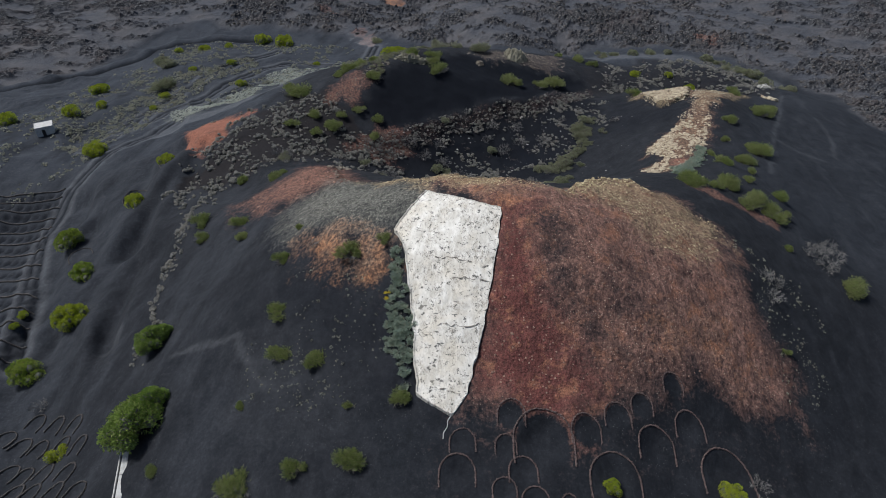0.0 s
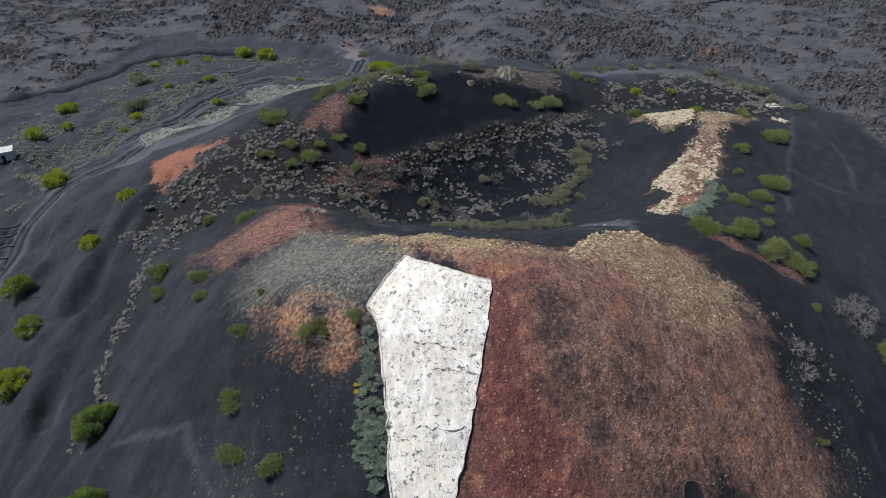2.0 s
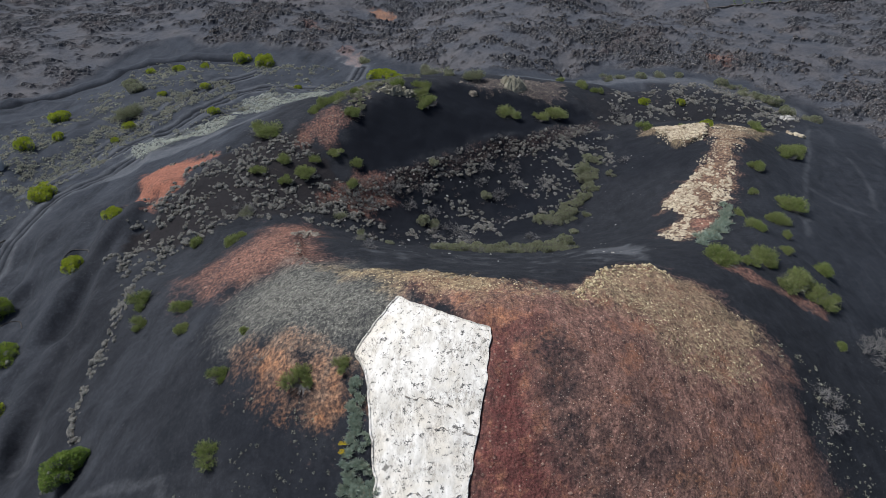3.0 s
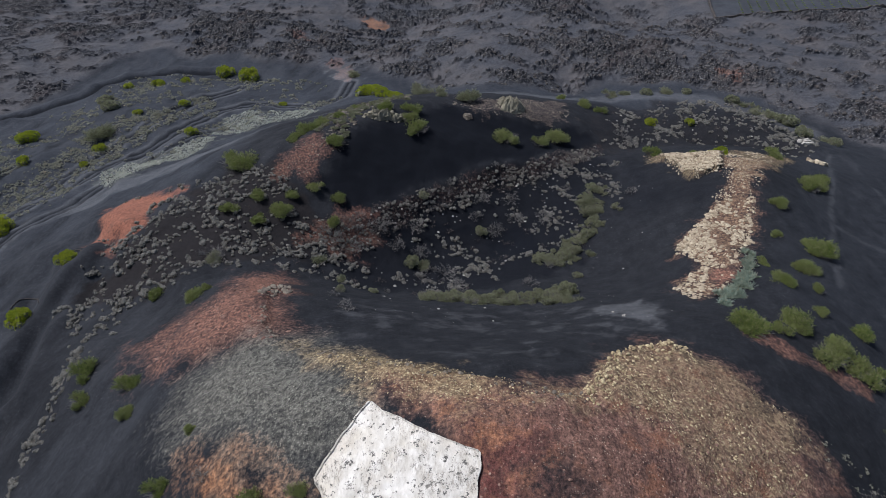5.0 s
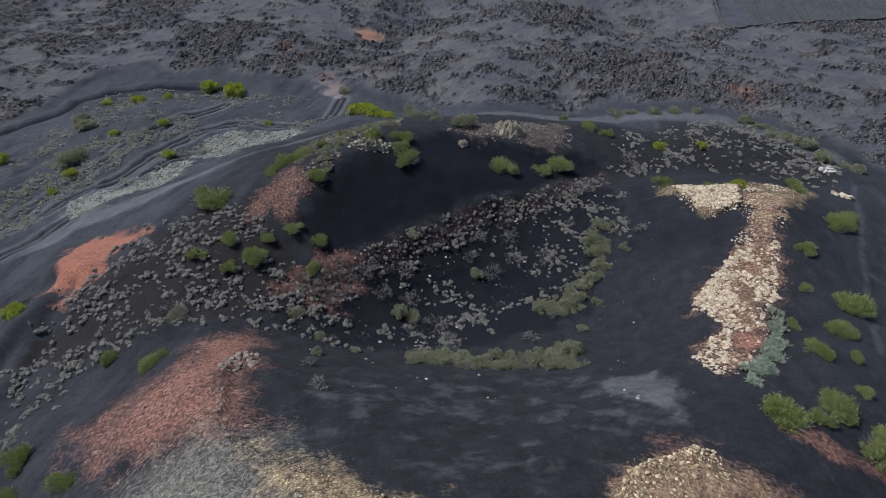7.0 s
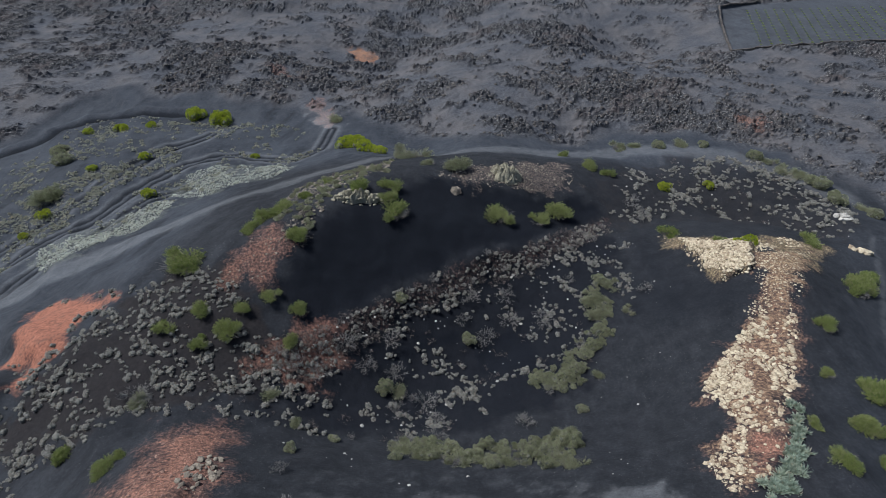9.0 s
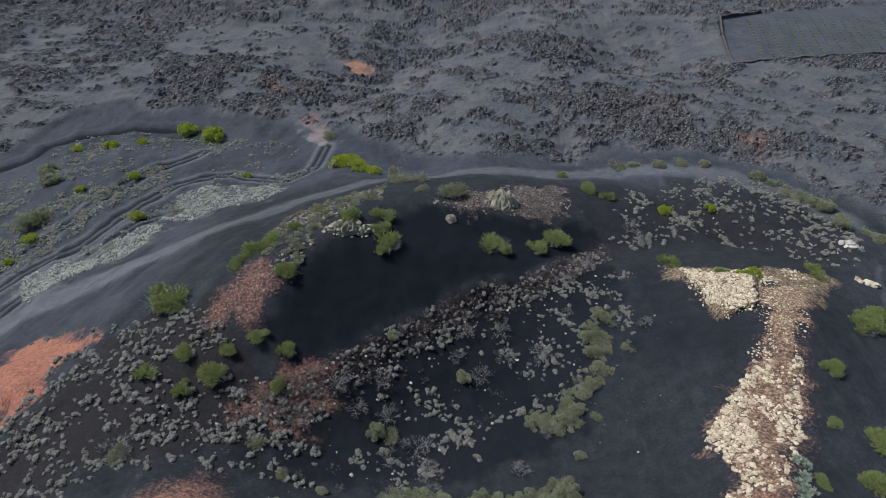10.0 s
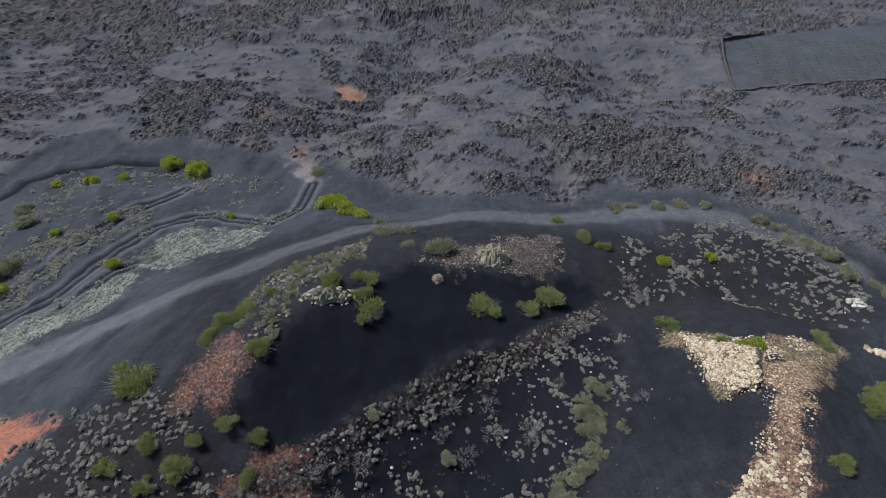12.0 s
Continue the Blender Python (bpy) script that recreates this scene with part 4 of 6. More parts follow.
OLIVE_NEAR = [
    (20.2, 90.6, 2.1), (11.6, 91.3, 2.3), (-9.8, 91.7, 1.7), (13.8, 91.8, 2.2), (1.2, 92.2, 1.7), (9.6, 92.4, 2.6), (16.1, 92.6, 2.4), (4.9, 92.7, 2.2),
    (18.4, 93.5, 2.5), (7.4, 93.7, 2.7), (2.6, 94, 2), (20.9, 94.7, 3), (11.3, 95.1, 1.9), (5.5, 95.1, 2.3), (-6.1, 95.5, 1.5), (-27.8, 96.5, 1.9),
    (-10.8, 96.8, 1.7), (-27.6, 97.5, 2), (-14.2, 100.7, 2.3), (23.7, 101.5, 1.6), (0.6, 104.8, 2.3), (-1.2, 105.1, 2.7), (21.7, 106.1, 2), (20.7, 107.2, 2.5),
    (18.6, 107.7, 2.2), (27.1, 107.7, 1.7), (22.7, 108.1, 2.7), (24.5, 109.6, 2.6), (26.1, 112.2, 2.5), (27.4, 113.4, 2.6),
]
OLIVE_FAR = [
    (10.1, 115.2, 2.5), (28.7, 115.4, 2.8), (32.9, 118.3, 1.7), (0.4, 118.4, 2.1), (29.1, 118.5, 2.9), (30.4, 119.6, 2.1), (28, 121.6, 2.4), (29.3, 121.7, 2.6),
    (32, 124.9, 2.5), (30.6, 126.3, 2.7), (8.2, 148.6, 4.4), (3.8, 148.7, 2.2), (86.5, 148.8, 3.3), (87.7, 153.6, 3.9), (83.9, 156.1, 5.7), (-0.3, 156.4, 5.3),
    (-73.5, 159.9, 6), (83, 162.3, 6.2), (81.2, 165.9, 4.6), (78, 166.8, 5.1), (76.3, 171.4, 3), (73.9, 173, 3.6), (-78.8, 175.5, 4.4), (64.6, 178.5, 3),
    (54.7, 178.6, 3.2), (59.8, 178.9, 3.5), (46.3, 179.5, 3.2), (50.1, 179.9, 2.7), (-83.6, 183, 5), (-20.9, 197.6, 3.8),
]
LUSH = [(-32.3, 41, 6.4), (-31.2, 42.8, 4.0), (-34.9, 52.8, 3.9), (-34.2, 54.2, 2.6)]
TEAL = [
    (-3.3, 41, 1.3), (-4.2, 41.9, 1.4), (-3.8, 42.9, 1.4), (-4.3, 44.1, 1.4), (-4, 45.2, 1.3), (-4.5, 46.3, 1.3), (-5, 47.3, 1), (-4.3, 47.5, 1.2),
    (-4.6, 48.5, 1.2), (-5, 49.6, 1), (-4.4, 49.8, 1.1), (-4.7, 51.1, 1.1), (34.9, 81.1, 1.8), (35.7, 83.1, 2), (36.6, 83.1, 2.1), (37.3, 83.2, 1.8),
    (37.2, 84.1, 2.1), (38.5, 85.1, 2), (38.4, 85.6, 2), (39.4, 86.2, 2), (40.3, 87.3, 1.9), (39.7, 87.6, 1.8), (40.8, 88.7, 1.9), (41.6, 90.2, 1.7),
    (42.2, 91.9, 1.8), (43.2, 94.1, 1.7),
]
TWIG_NEAR = [
    (-17.9, 31, 1.7), (29.1, 32.4, 2.1), (-50.6, 50.3, 2.2), (37.8, 53.7, 2.6), (-14.5, 56.5, 1.4), (39.5, 56.5, 2), (37.9, 56.7, 2.2), (50.2, 63.9, 3.1),
    (49.2, 65.5, 3.4), (50.6, 66.7, 2.7), (54.4, 68.1, 2.6), (53.4, 69.5, 2.5), (-7.4, 81.3, 2.1), (-9.5, 87, 1.9), (-26.7, 97, 2.1), (-28.4, 97.9, 3.2),
    (16.4, 99.3, 2.6), (5.4, 99.5, 3.3), (0.4, 101.6, 2.9), (3.9, 103.7, 3.7), (-9.6, 105.1, 3), (-12.5, 106, 2.7), (0.1, 107.7, 3), (-3.6, 107.8, 2.7),
    (-6.7, 110, 3.1), (-0.9, 112.4, 3.1), (12.5, 115.8, 3), (9.3, 118.1, 2.5), (16.1, 119.3, 3.1), (21.2, 119.5, 3.4),
]
TWIG_FAR = [
    (10.2, 121.8, 3.1), (36.5, 122.8, 2.5), (15.5, 123.2, 3.1), (42.5, 146.5, 3.9), (41.7, 150, 4.4),
]


# ---- plants ----
def leaf_material(name, dark, light, dry, dry_share=0.12):
    m, nt, bs = material(name)
    pick = nt.nodes.new("ShaderNodeNewGeometry").outputs["Random Per Island"]
    each = nt.nodes.new("ShaderNodeObjectInfo").outputs["Random"]
    spot = nt.nodes.new("ShaderNodeTexCoord").outputs["Object"]
    tuft_tone = ramp(nt, noise_fac(nt, spot, 7.0, 2, 0.5), 0.38, 0.62)
    col = blend(nt, maths(nt, "ADD", maths(nt, "MULTIPLY", pick, 0.45), maths(nt, "MULTIPLY", tuft_tone, 0.55)), dark, light)
    col = blend(nt, ramp(nt, pick, 1 - dry_share, 1.0 - dry_share * 0.6), col, dry)
    col = blend(nt, ramp(nt, each, 0.0, 1.0, 0.0, 0.22), col, dry)
    nt.links.new(col, bs.inputs["Base Color"])
    bs.inputs["Roughness"].default_value = 0.75
    bs.inputs["Specular IOR Level"].default_value = 0.2
    thin, mixed = nt.nodes.new("ShaderNodeBsdfTranslucent"), node(nt, "ShaderNodeMixShader", Fac=0.4)
    nt.links.new(col, thin.inputs["Color"])
    nt.links.new(bs.outputs[0], mixed.inputs[1])
    nt.links.new(thin.outputs[0], mixed.inputs[2])
    nt.links.new(mixed.outputs[0], nt.nodes["Material Output"].inputs["Surface"])
    return m


M_LIME = leaf_material("lime_leaves", (0.11, 0.165, 0.014), (0.40, 0.46, 0.035), (0.42, 0.42, 0.06))
M_DOME = leaf_material("dark_green_leaves", (0.09, 0.15, 0.022), (0.25, 0.33, 0.040), (0.24, 0.24, 0.07))
M_BROOM = leaf_material("broom_stems_green", (0.052, 0.085, 0.022), (0.27, 0.335, 0.085), (0.40, 0.38, 0.22), 0.16)
M_LUSH = leaf_material("fresh_green_leaves", (0.075, 0.14, 0.025), (0.23, 0.33, 0.060), (0.30, 0.32, 0.12))
M_OLIVE = leaf_material("olive_leaves", (0.080, 0.090, 0.052), (0.33, 0.355, 0.205), (0.32, 0.31, 0.23), 0.22)
M_TEAL = leaf_material("grey_green_fleshy_leaves", (0.17, 0.23, 0.18), (0.42, 0.49, 0.40), (0.40, 0.38, 0.28))
M_GREY = leaf_material("grey_cushion_leaves", (0.14, 0.138, 0.128), (0.50, 0.49, 0.46), (0.30, 0.25, 0.18), 0.18)
M_YELLOW = leaf_material("yellow_petals", (0.55, 0.42, 0.02), (0.75, 0.60, 0.03), (0.6, 0.5, 0.1))


def bark_material(name, dark, light):
    m, nt, bs = material(name)
    at = nt.nodes.new("ShaderNodeNewGeometry").outputs["Position"]
    nt.links.new(blend(nt, noise_fac(nt, at, 9.0), dark, light), bs.inputs["Base Color"])
    bs.inputs["Roughness"].default_value = 0.9
    return m


M_BARK = bark_material("brown_bark", (0.06, 0.045, 0.035), (0.15, 0.12, 0.095))
# M_INNER: inner twigs, darkened so that shade between leaves is in their colour
M_INNER = bark_material("twigs_with_leaf_shade", (0.070, 0.069, 0.060), (0.145, 0.142, 0.125))
M_BRUSH = bark_material("grey_brown_brush", (0.050, 0.040, 0.036), (0.15, 0.12, 0.105))
M_TWIG = bark_material("bleached_twigs", (0.085, 0.081, 0.077), (0.21, 0.20, 0.188))

rng = np.random.default_rng(11)


def unit(v):
    return v / np.maximum(np.linalg.norm(v, axis=-1, keepdims=True), 1e-9)


def leaves_mesh(name, base, way, length, width, mat):
    """Small folded leaves: each a base, a tip and two sides."""
    n = len(base)
    side = unit(np.cross(way, unit(rng.normal(size=(n, 3)))))
    up = np.cross(side, way)
    length, width = np.broadcast_to(length, n)[:, None], np.broadcast_to(width, n)[:, None]
    mid = base + way * length * 0.5 - up * width * 0.25
    v = np.stack([base, mid + side * width * 0.5, base + way * length, mid - side * width * 0.5], 1).reshape(-1, 3)
    k = np.arange(n)[:, None] * 4
    f = np.concatenate([k + np.array([[0, 1, 2]]), k + np.array([[0, 2, 3]])], 0)
    me = bpy.data.meshes.new(name)
    me.from_pydata(v.tolist(), [], f.tolist())
    me.materials.append(mat)
    return me


def with_hull(me, mids, sizes, shrink=0.86, fine=2):
    """Adds the closed inner body of each lobe to a leaf mesh, so that light does not fall through it."""
    bm = bmesh.new()
    bm.from_mesh(me)
    me.materials.append(M_INNER)
    for mid, size in zip(mids, sizes):
        made = bmesh.ops.create_icosphere(bm, subdivisions=fine, radius=size * shrink, matrix=Matrix.Translation(mid))
        for v in made["verts"]:
            v.co = Vector(mid) + (v.co - Vector(mid)) * (1 + 0.30 * noise.noise(v.co * 18) + 0.16 * noise.noise(v.co * 45))
            v.co.z = max(v.co.z, -0.03)
            for face in v.link_faces:
                face.material_index = 1
    bm.to_mesh(me)
    bm.free()
    return me


def sticks_mesh(name, starts, ends, r0, r1, mat, sides=3):
    """Thin tapered sticks from starts to ends."""
    n = len(starts)
    way = unit(ends - starts)
    a = unit(np.cross(way, np.array([0.31, 0.17, 0.93])))
    b = np.cross(way, a)
    v, f = [], []
    for k in range(sides):
        c, s = math.cos(k * math.tau / sides), math.sin(k * math.tau / sides)
        v.append(starts + (a * c + b * s) * np.broadcast_to(r0, n)[:, None])
        v.append(ends + (a * c + b * s) * np.broadcast_to(r1, n)[:, None])
    v = np.stack(v, 1).reshape(-1, 3)
    for i in range(n):
        o = i * sides * 2
        for k in range(sides):
            j = (k + 1) % sides
            f.append((o + 2 * k, o + 2 * j, o + 2 * j + 1, o + 2 * k + 1))
        f.append(tuple(o + 2 * k + 1 for k in range(sides)))
    me = bpy.data.meshes.new(name)
    me.from_pydata(v.tolist(), [], f)
    me.materials.append(mat)
    return me


def fan(n, most, flat=1.0):
    """Ways that fan out from upright to at most so many degrees."""
    lean, turn = np.radians(most) * np.sqrt(rng.random(n)), rng.random(n) * math.tau
    return unit(np.stack([np.sin(lean) * np.cos(turn), np.sin(lean) * np.sin(turn), np.cos(lean) * flat], 1))


def plant(name, crown, stem, label, crown_name="crown", stem_name="stem"):
    """A plant of width 1 about its base: an Empty with its crown and its stem."""
    ob = new(name)
    for part_name, me in ((crown_name, crown), (stem_name, stem)):
        if me:
            new(part_name, me).parent = ob
    return tagged(ob, label, "plant" if "cushion" in name else "shrub")


def broom_shrub(mat, label, name="broom_shrub", dense=1.0):
    """Upright sprays of thin green stems in a few uneven tufts."""
    tufts = int(rng.integers(4, 8))
    foot = np.c_[rng.normal(0, 0.17, (tufts, 2)), np.zeros(tufts)]
    reach = rng.uniform(0.26, 0.48, tufts)
    n = int(85 * tufts * dense)
    which = rng.integers(0, tufts, n)
    way = unit(fan(n, 66, 0.95) + 1.1 * np.c_[foot[which][:, :2], np.zeros(n)])
    far = reach[which] * rng.uniform(0.7, 1.12, n)
    ends = foot[which] + way * far[:, None]
    per = 15
    t = rng.uniform(0.38, 1.0, (n, per, 1))
    base = (foot[which][:, None] + (way * far[:, None])[:, None] * t).reshape(-1, 3)
    out = unit(np.repeat(way, per, 0) + 0.95 * rng.normal(size=(n * per, 3)) + np.array([0, 0, 0.15]))
    crown = leaves_mesh("crown", base, out, rng.uniform(0.028, 0.066, n * per), rng.uniform(0.011, 0.025, n * per), mat)
    some = rng.choice(n, 46, replace=False)
    low = rng.random(190) * math.tau
    tip = np.stack([np.cos(low), np.sin(low), rng.uniform(0.02, 0.42, 190)], 1) * rng.uniform(0.30, 0.56, (190, 1))
    dead = sticks_mesh("dead_skirt", tip * [0.25, 0.25, 0.1], tip, 0.005, 0.003, M_TWIG)
    stem = sticks_mesh("stem", foot[which][some] * 0.15 - [0, 0, 0.06], foot[which][some] + (ends - foot[which])[some] * 0.8, 0.012, 0.004, M_BARK)
    ob = plant(name, crown, stem, label)
    new("dead_skirt", dead).parent = ob
    return ob


def leafy_dome(mat, label, name="leafy_shrub", low=0.55, lobes=15, leaf=0.052):
    """A low spreading mound of leafy lobes with gaps between them."""
    turn, off = rng.random(lobes) * math.tau, 0.36 * np.sqrt(rng.random(lobes))
    size = rng.uniform(0.11, 0.20, lobes)
    mid = np.stack([off * np.cos(turn) * 1.12, off * np.sin(turn) * 0.9, low * (0.42 - 0.65 * off) + 0.02 + 0.05 * rng.random(lobes)], 1)
    n = 250 * lobes
    which = rng.integers(0, lobes, n)
    way = unit(rng.normal(size=(n, 3)) + [0, 0, 0.45])
    base = mid[which] + way * (size[which] * rng.uniform(0.72, 1.0, n))[:, None]
    keep = base[:, 2] > 0.0
    base, way = base[keep], way[keep]
    out = unit(way + 0.7 * rng.normal(size=way.shape))
    crown = leaves_mesh("crown", base, out, rng.uniform(0.6, 1.2, len(base)) * leaf, rng.uniform(0.35, 0.6, len(base)) * leaf, mat)
    with_hull(crown, mid, size, 0.52)
    stem = sticks_mesh("stem", np.tile([[0, 0, -0.06]], (lobes, 1)) + rng.normal(0, 0.03, (lobes, 3)) * [1, 1, 0], mid, 0.018, 0.007, M_BARK)
    return plant(name, crown, stem, label)


def cushion(mat, label, per=120):
    """A small grey cushion shrub: a few uneven lobes of fine leaves."""
    lobes = int(rng.integers(2, 7))
    turn, off = rng.random(lobes) * math.tau, 0.40 * np.sqrt(rng.random(lobes))
    size = rng.uniform(0.14, 0.30, lobes)
    off *= 0.55 + 0.45 * lobes / 6
    mid = np.stack([off * np.cos(turn) * 1.25, off * np.sin(turn) * 0.8, 0.04 + 0.10 * rng.random(lobes)], 1)
    n = per * lobes
    coarse = math.sqrt(120 / per)
    which = rng.integers(0, lobes, n)
    way = unit(rng.normal(size=(n, 3)) + [0, 0, 0.5])
    ripple = 0.88 + 0.22 * np.sin(way[:, 0] * 9 + which) * np.sin(way[:, 1] * 8 + 2 * which)
    base = mid[which] + way * (size[which] * rng.uniform(0.76, 1.0, n) * ripple)[:, None] * [1, 1, 0.85]
    keep = base[:, 2] > -0.04
    base, way = base[keep], way[keep]
    crown = leaves_mesh("crown", base, unit(way + 0.7 * rng.normal(size=way.shape)), coarse * rng.uniform(0.03, 0.075, len(base)), coarse * rng.uniform(0.02, 0.05, len(base)), mat)
    with_hull(crown, mid, size, 0.80, 2 if per > 90 else 1)
    stem = sticks_mesh("stem", np.zeros((9, 3)) - [0, 0, 0.08], fan(9, 60) * 0.26, 0.02, 0.006, M_TWIG)
    return plant("cushion_shrub", crown, stem, label)


def rosette(mat, label):
    """Fleshy upright leaves in a clump."""
    heads = 6
    foot = np.c_[rng.normal(0, 0.2, (heads, 2)), np.zeros(heads)]
    n = 60 * heads
    which = rng.integers(0, heads, n)
    way = fan(n, 78)
    crown = leaves_mesh("crown", foot[which] + [0, 0, 0.04], way, rng.uniform(0.18, 0.42, n), rng.uniform(0.04, 0.075, n), mat)
    stem = sticks_mesh("stem", np.array([[0, 0, -0.06]]), np.array([[0, 0, 0.15]]), 0.06, 0.03, M_BARK, 6)
    return plant("succulent_clump", crown, stem, label)


def bare_shrub(label, mat=None, limbs=20, name="bare_shrub"):
    """A bleached leafless shrub: limbs that fork twice."""
    starts, ends = [], []
    for way in fan(limbs, 78, 0.8):
        a, b = np.array([0, 0, -0.05]), way * rng.uniform(0.22, 0.34)
        starts.append(a), ends.append(b)
        for _ in range(3):
            c = b + unit(way + 0.8 * rng.normal(size=3)) * rng.uniform(0.12, 0.26)
            starts.append(b), ends.append(c)
            for _ in range(4):
                starts.append(c), ends.append(c + unit(way + 1.1 * rng.normal(size=3)) * rng.uniform(0.06, 0.15))
    starts, ends = np.array(starts), np.array(ends)
    ends[:, 2] = np.maximum(ends[:, 2], 0.03)
    boughs = sticks_mesh("branchwork", starts, ends, 0.006, 0.003, mat or M_TWIG)
    return plant(name, None, boughs, label, stem_name="branchwork")


def set_out(models, places, group, sink=0.03, tall=(0.85, 1.15), spread=1.05):
    """Copies of the models at places of x, y, width, standing on the ground."""
    xs, ys = np.array([p[0] for p in places]), np.array([p[1] for p in places])
    hs, _ = land(xs, ys)
    for (x, y, width), h in zip(places, hs):
        ob = copy_thing(models[int(rng.integers(len(models)))], Matrix())
        s = width * spread * (0.8 if "broom" in group and x > 34 and y < 105 else 0.82 if width > 3.6 and x > 20 else 1.15 if width > 3.6 and "broom" in group else 1.3 if "broom" in group and -12 < x < 28 and 122 < y < 148 else 1.0)
        ob.matrix_basis = Matrix.LocRotScale((x, y, h - sink * width), Euler((0, 0, rng.random() * math.tau)), (s, s, s * rng.uniform(*tall)))
        ob["group"] = group


def drop_models(models):
    for ob in models:
        for o in (*ob.children_recursive, ob):
            bpy.data.objects.remove(o)


lime_models = [leafy_dome(M_LIME, "low bright lime-green leafy shrub spreading on black ash") for _ in range(4)]
dome_models = [leafy_dome(M_DOME, "rounded dark green leafy shrub on black ash", low=0.8, lobes=18) for _ in range(2)]
broom_models = [broom_shrub(M_BROOM, "green broom shrub with thin upright stems on dark ash", dense=1.25) for _ in range(6)]
olive_models = [broom_shrub(M_OLIVE, "olive-grey dry bushy shrub on volcanic soil", "dry_shrub", 0.8) for _ in range(3)] + [leafy_dome(M_OLIVE, "olive-grey dry bushy shrub on volcanic soil", "dry_shrub", 0.7, 13, 0.06) for _ in range(3)]
teal_models = [rosette(M_TEAL, "grey-green fleshy succulent clump in a row") for _ in range(3)]
twig_models = [bare_shrub("bleached leafless shrub with tangled grey twigs") for _ in range(4)]
cushion_models = [cushion(M_GREY, "small grey-green cushion shrub on dark volcanic soil") for _ in range(8)]

set_out(lime_models, LIME_NEAR + LIME_FAR, "lime-green shrubs", tall=(0.9, 1.3))
lush_models = [leafy_dome(M_LUSH, "tall fresh green bushy shrub beside a concrete channel", "bushy_shrub", low=1.2, lobes=26, leaf=0.05) for _ in range(2)]
set_out(lush_models, LUSH, "tall green bushes")
drop_models(lush_models)
set_out(dome_models, DOME, "dark green shrubs")
set_out(broom_models, BROOM_NEAR + BROOM_MIDDLE + BROOM_FAR, "green broom shrubs", tall=(0.95, 1.3), spread=1.0)
set_out(olive_models, OLIVE_NEAR + OLIVE_FAR, "dry olive shrubs", tall=(0.75, 1.05))
SUCCULENT_STRIP = [(-4.6, 52.6), (-3.9, 48.6), (-3.3, 44.1), (-3.0, 40.2), (-2.9, 37.6), (-4.0, 37.6), (-4.9, 41), (-5.4, 45), (-5.6, 49), (-5.8, 52)]
strip_rng = np.random.default_rng(17)
set_out(teal_models, TEAL, "succulent row")
set_out(twig_models, TWIG_NEAR + TWIG_FAR, "leafless shrubs")

# cushion shrubs: rings in which they stand, how many, how they cluster
WEST_SHRUBS = [(-46.3, 90.1), (-43.7, 95.7), (-39.9, 103.9), (-35.3, 112.4), (-28, 119), (-22, 116), (-16.5, 108.4), (-13.1, 105.8), (-14, 101), (-21.3, 99.1), (-29.7, 96.7), (-32.9, 91.6), (-41.1, 91.2), (-43.6, 87.9)]
CRATER_SHRUBS = [(-28.1, 109.4), (-18.8, 104.3), (-14.2, 108.5), (-7.7, 111.5), (2.7, 119), (12, 126.5), (22, 132), (33.5, 141), (36, 136), (35, 130.5), (32.4, 123), (28.4, 114.6), (24.5, 105.6), (11.3, 105.4), (6.1, 95.1), (-5.8, 96.4), (-15.6, 97.6), (-29.4, 102)]
EAST_SHRUBS = [(38, 152), (44, 163), (56.9, 172), (69.8, 174), (80.4, 165.8), (84.2, 152.8), (75.3, 136.3), (67.2, 137.5), (58, 145.8), (47.7, 148), (40.6, 144.8)]
RIDGE_SHRUBS = [(-16, 103), (-11.2, 109), (-6.1, 113.8), (3, 121.9), (13, 129.2), (22.7, 134.5), (34.4, 145), (36, 142), (24, 131), (14, 125.5), (4, 118), (-4, 110.5), (-9, 105)]
SLOPE_LINE = [(-37.4, 58.8), (-38.3, 62.2), (-38.2, 65.3), (-38.9, 69.6), (-38.6, 73.9), (-38.7, 78.1), (-39.5, 83.6), (-39.1, 89.6), (-37.2, 92.4)]
SLOPE_SHRUBS = [(-43.6, 87.9), (-41.1, 91.2), (-34, 90.5), (-37, 80), (-37.2, 68), (-36.8, 58), (-35, 50), (-37.2, 49.5), (-39.4, 62), (-39.6, 74)]


def scatter(ring, count, seed, gap=0.75, patch=4.5, bias=0.0):
    """Places in a ring, thicker in patches, none nearer than the gap."""
    r = np.random.default_rng(seed)
    lo, hi = np.min(ring, 0), np.max(ring, 0)
    out = []
    for _ in range(60):
        p = lo + (hi - lo) * r.random((count * 3, 2))
        ok = inside(p[:, 0], p[:, 1], ring) + 0.8 * grain(p[:, 0], p[:, 1], 3, seed) > 0
        ok &= rough(p[:, 0], p[:, 1], patch, seed + 3, 3) + bias > r.uniform(-0.6, 0.6, len(p))
        for x, y in p[ok]:
            if all((x - a) ** 2 + (y - b) ** 2 > gap * gap for a, b in out[-400:]):
                out.append((x, y))
            if len(out) >= count:
                return out
    return out


def clusters(ring, count, most, seed, spread=1.1):
    """Tight irregular groups of places within a ring: arms of touching shrubs."""
    r = np.random.default_rng(seed)
    out = []
    for x, y in scatter(ring, count, seed, 2.6, 6.0, 0.0):
        way = r.random() * math.tau
        for _ in range(int(r.integers(3, most))):
            out.append((x + r.normal(0, 0.25), y + r.normal(0, 0.25)))
            way += r.normal(0, 0.9)
            x, y = x + spread * 0.75 * math.cos(way), y + spread * 0.6 * math.sin(way)
    return out


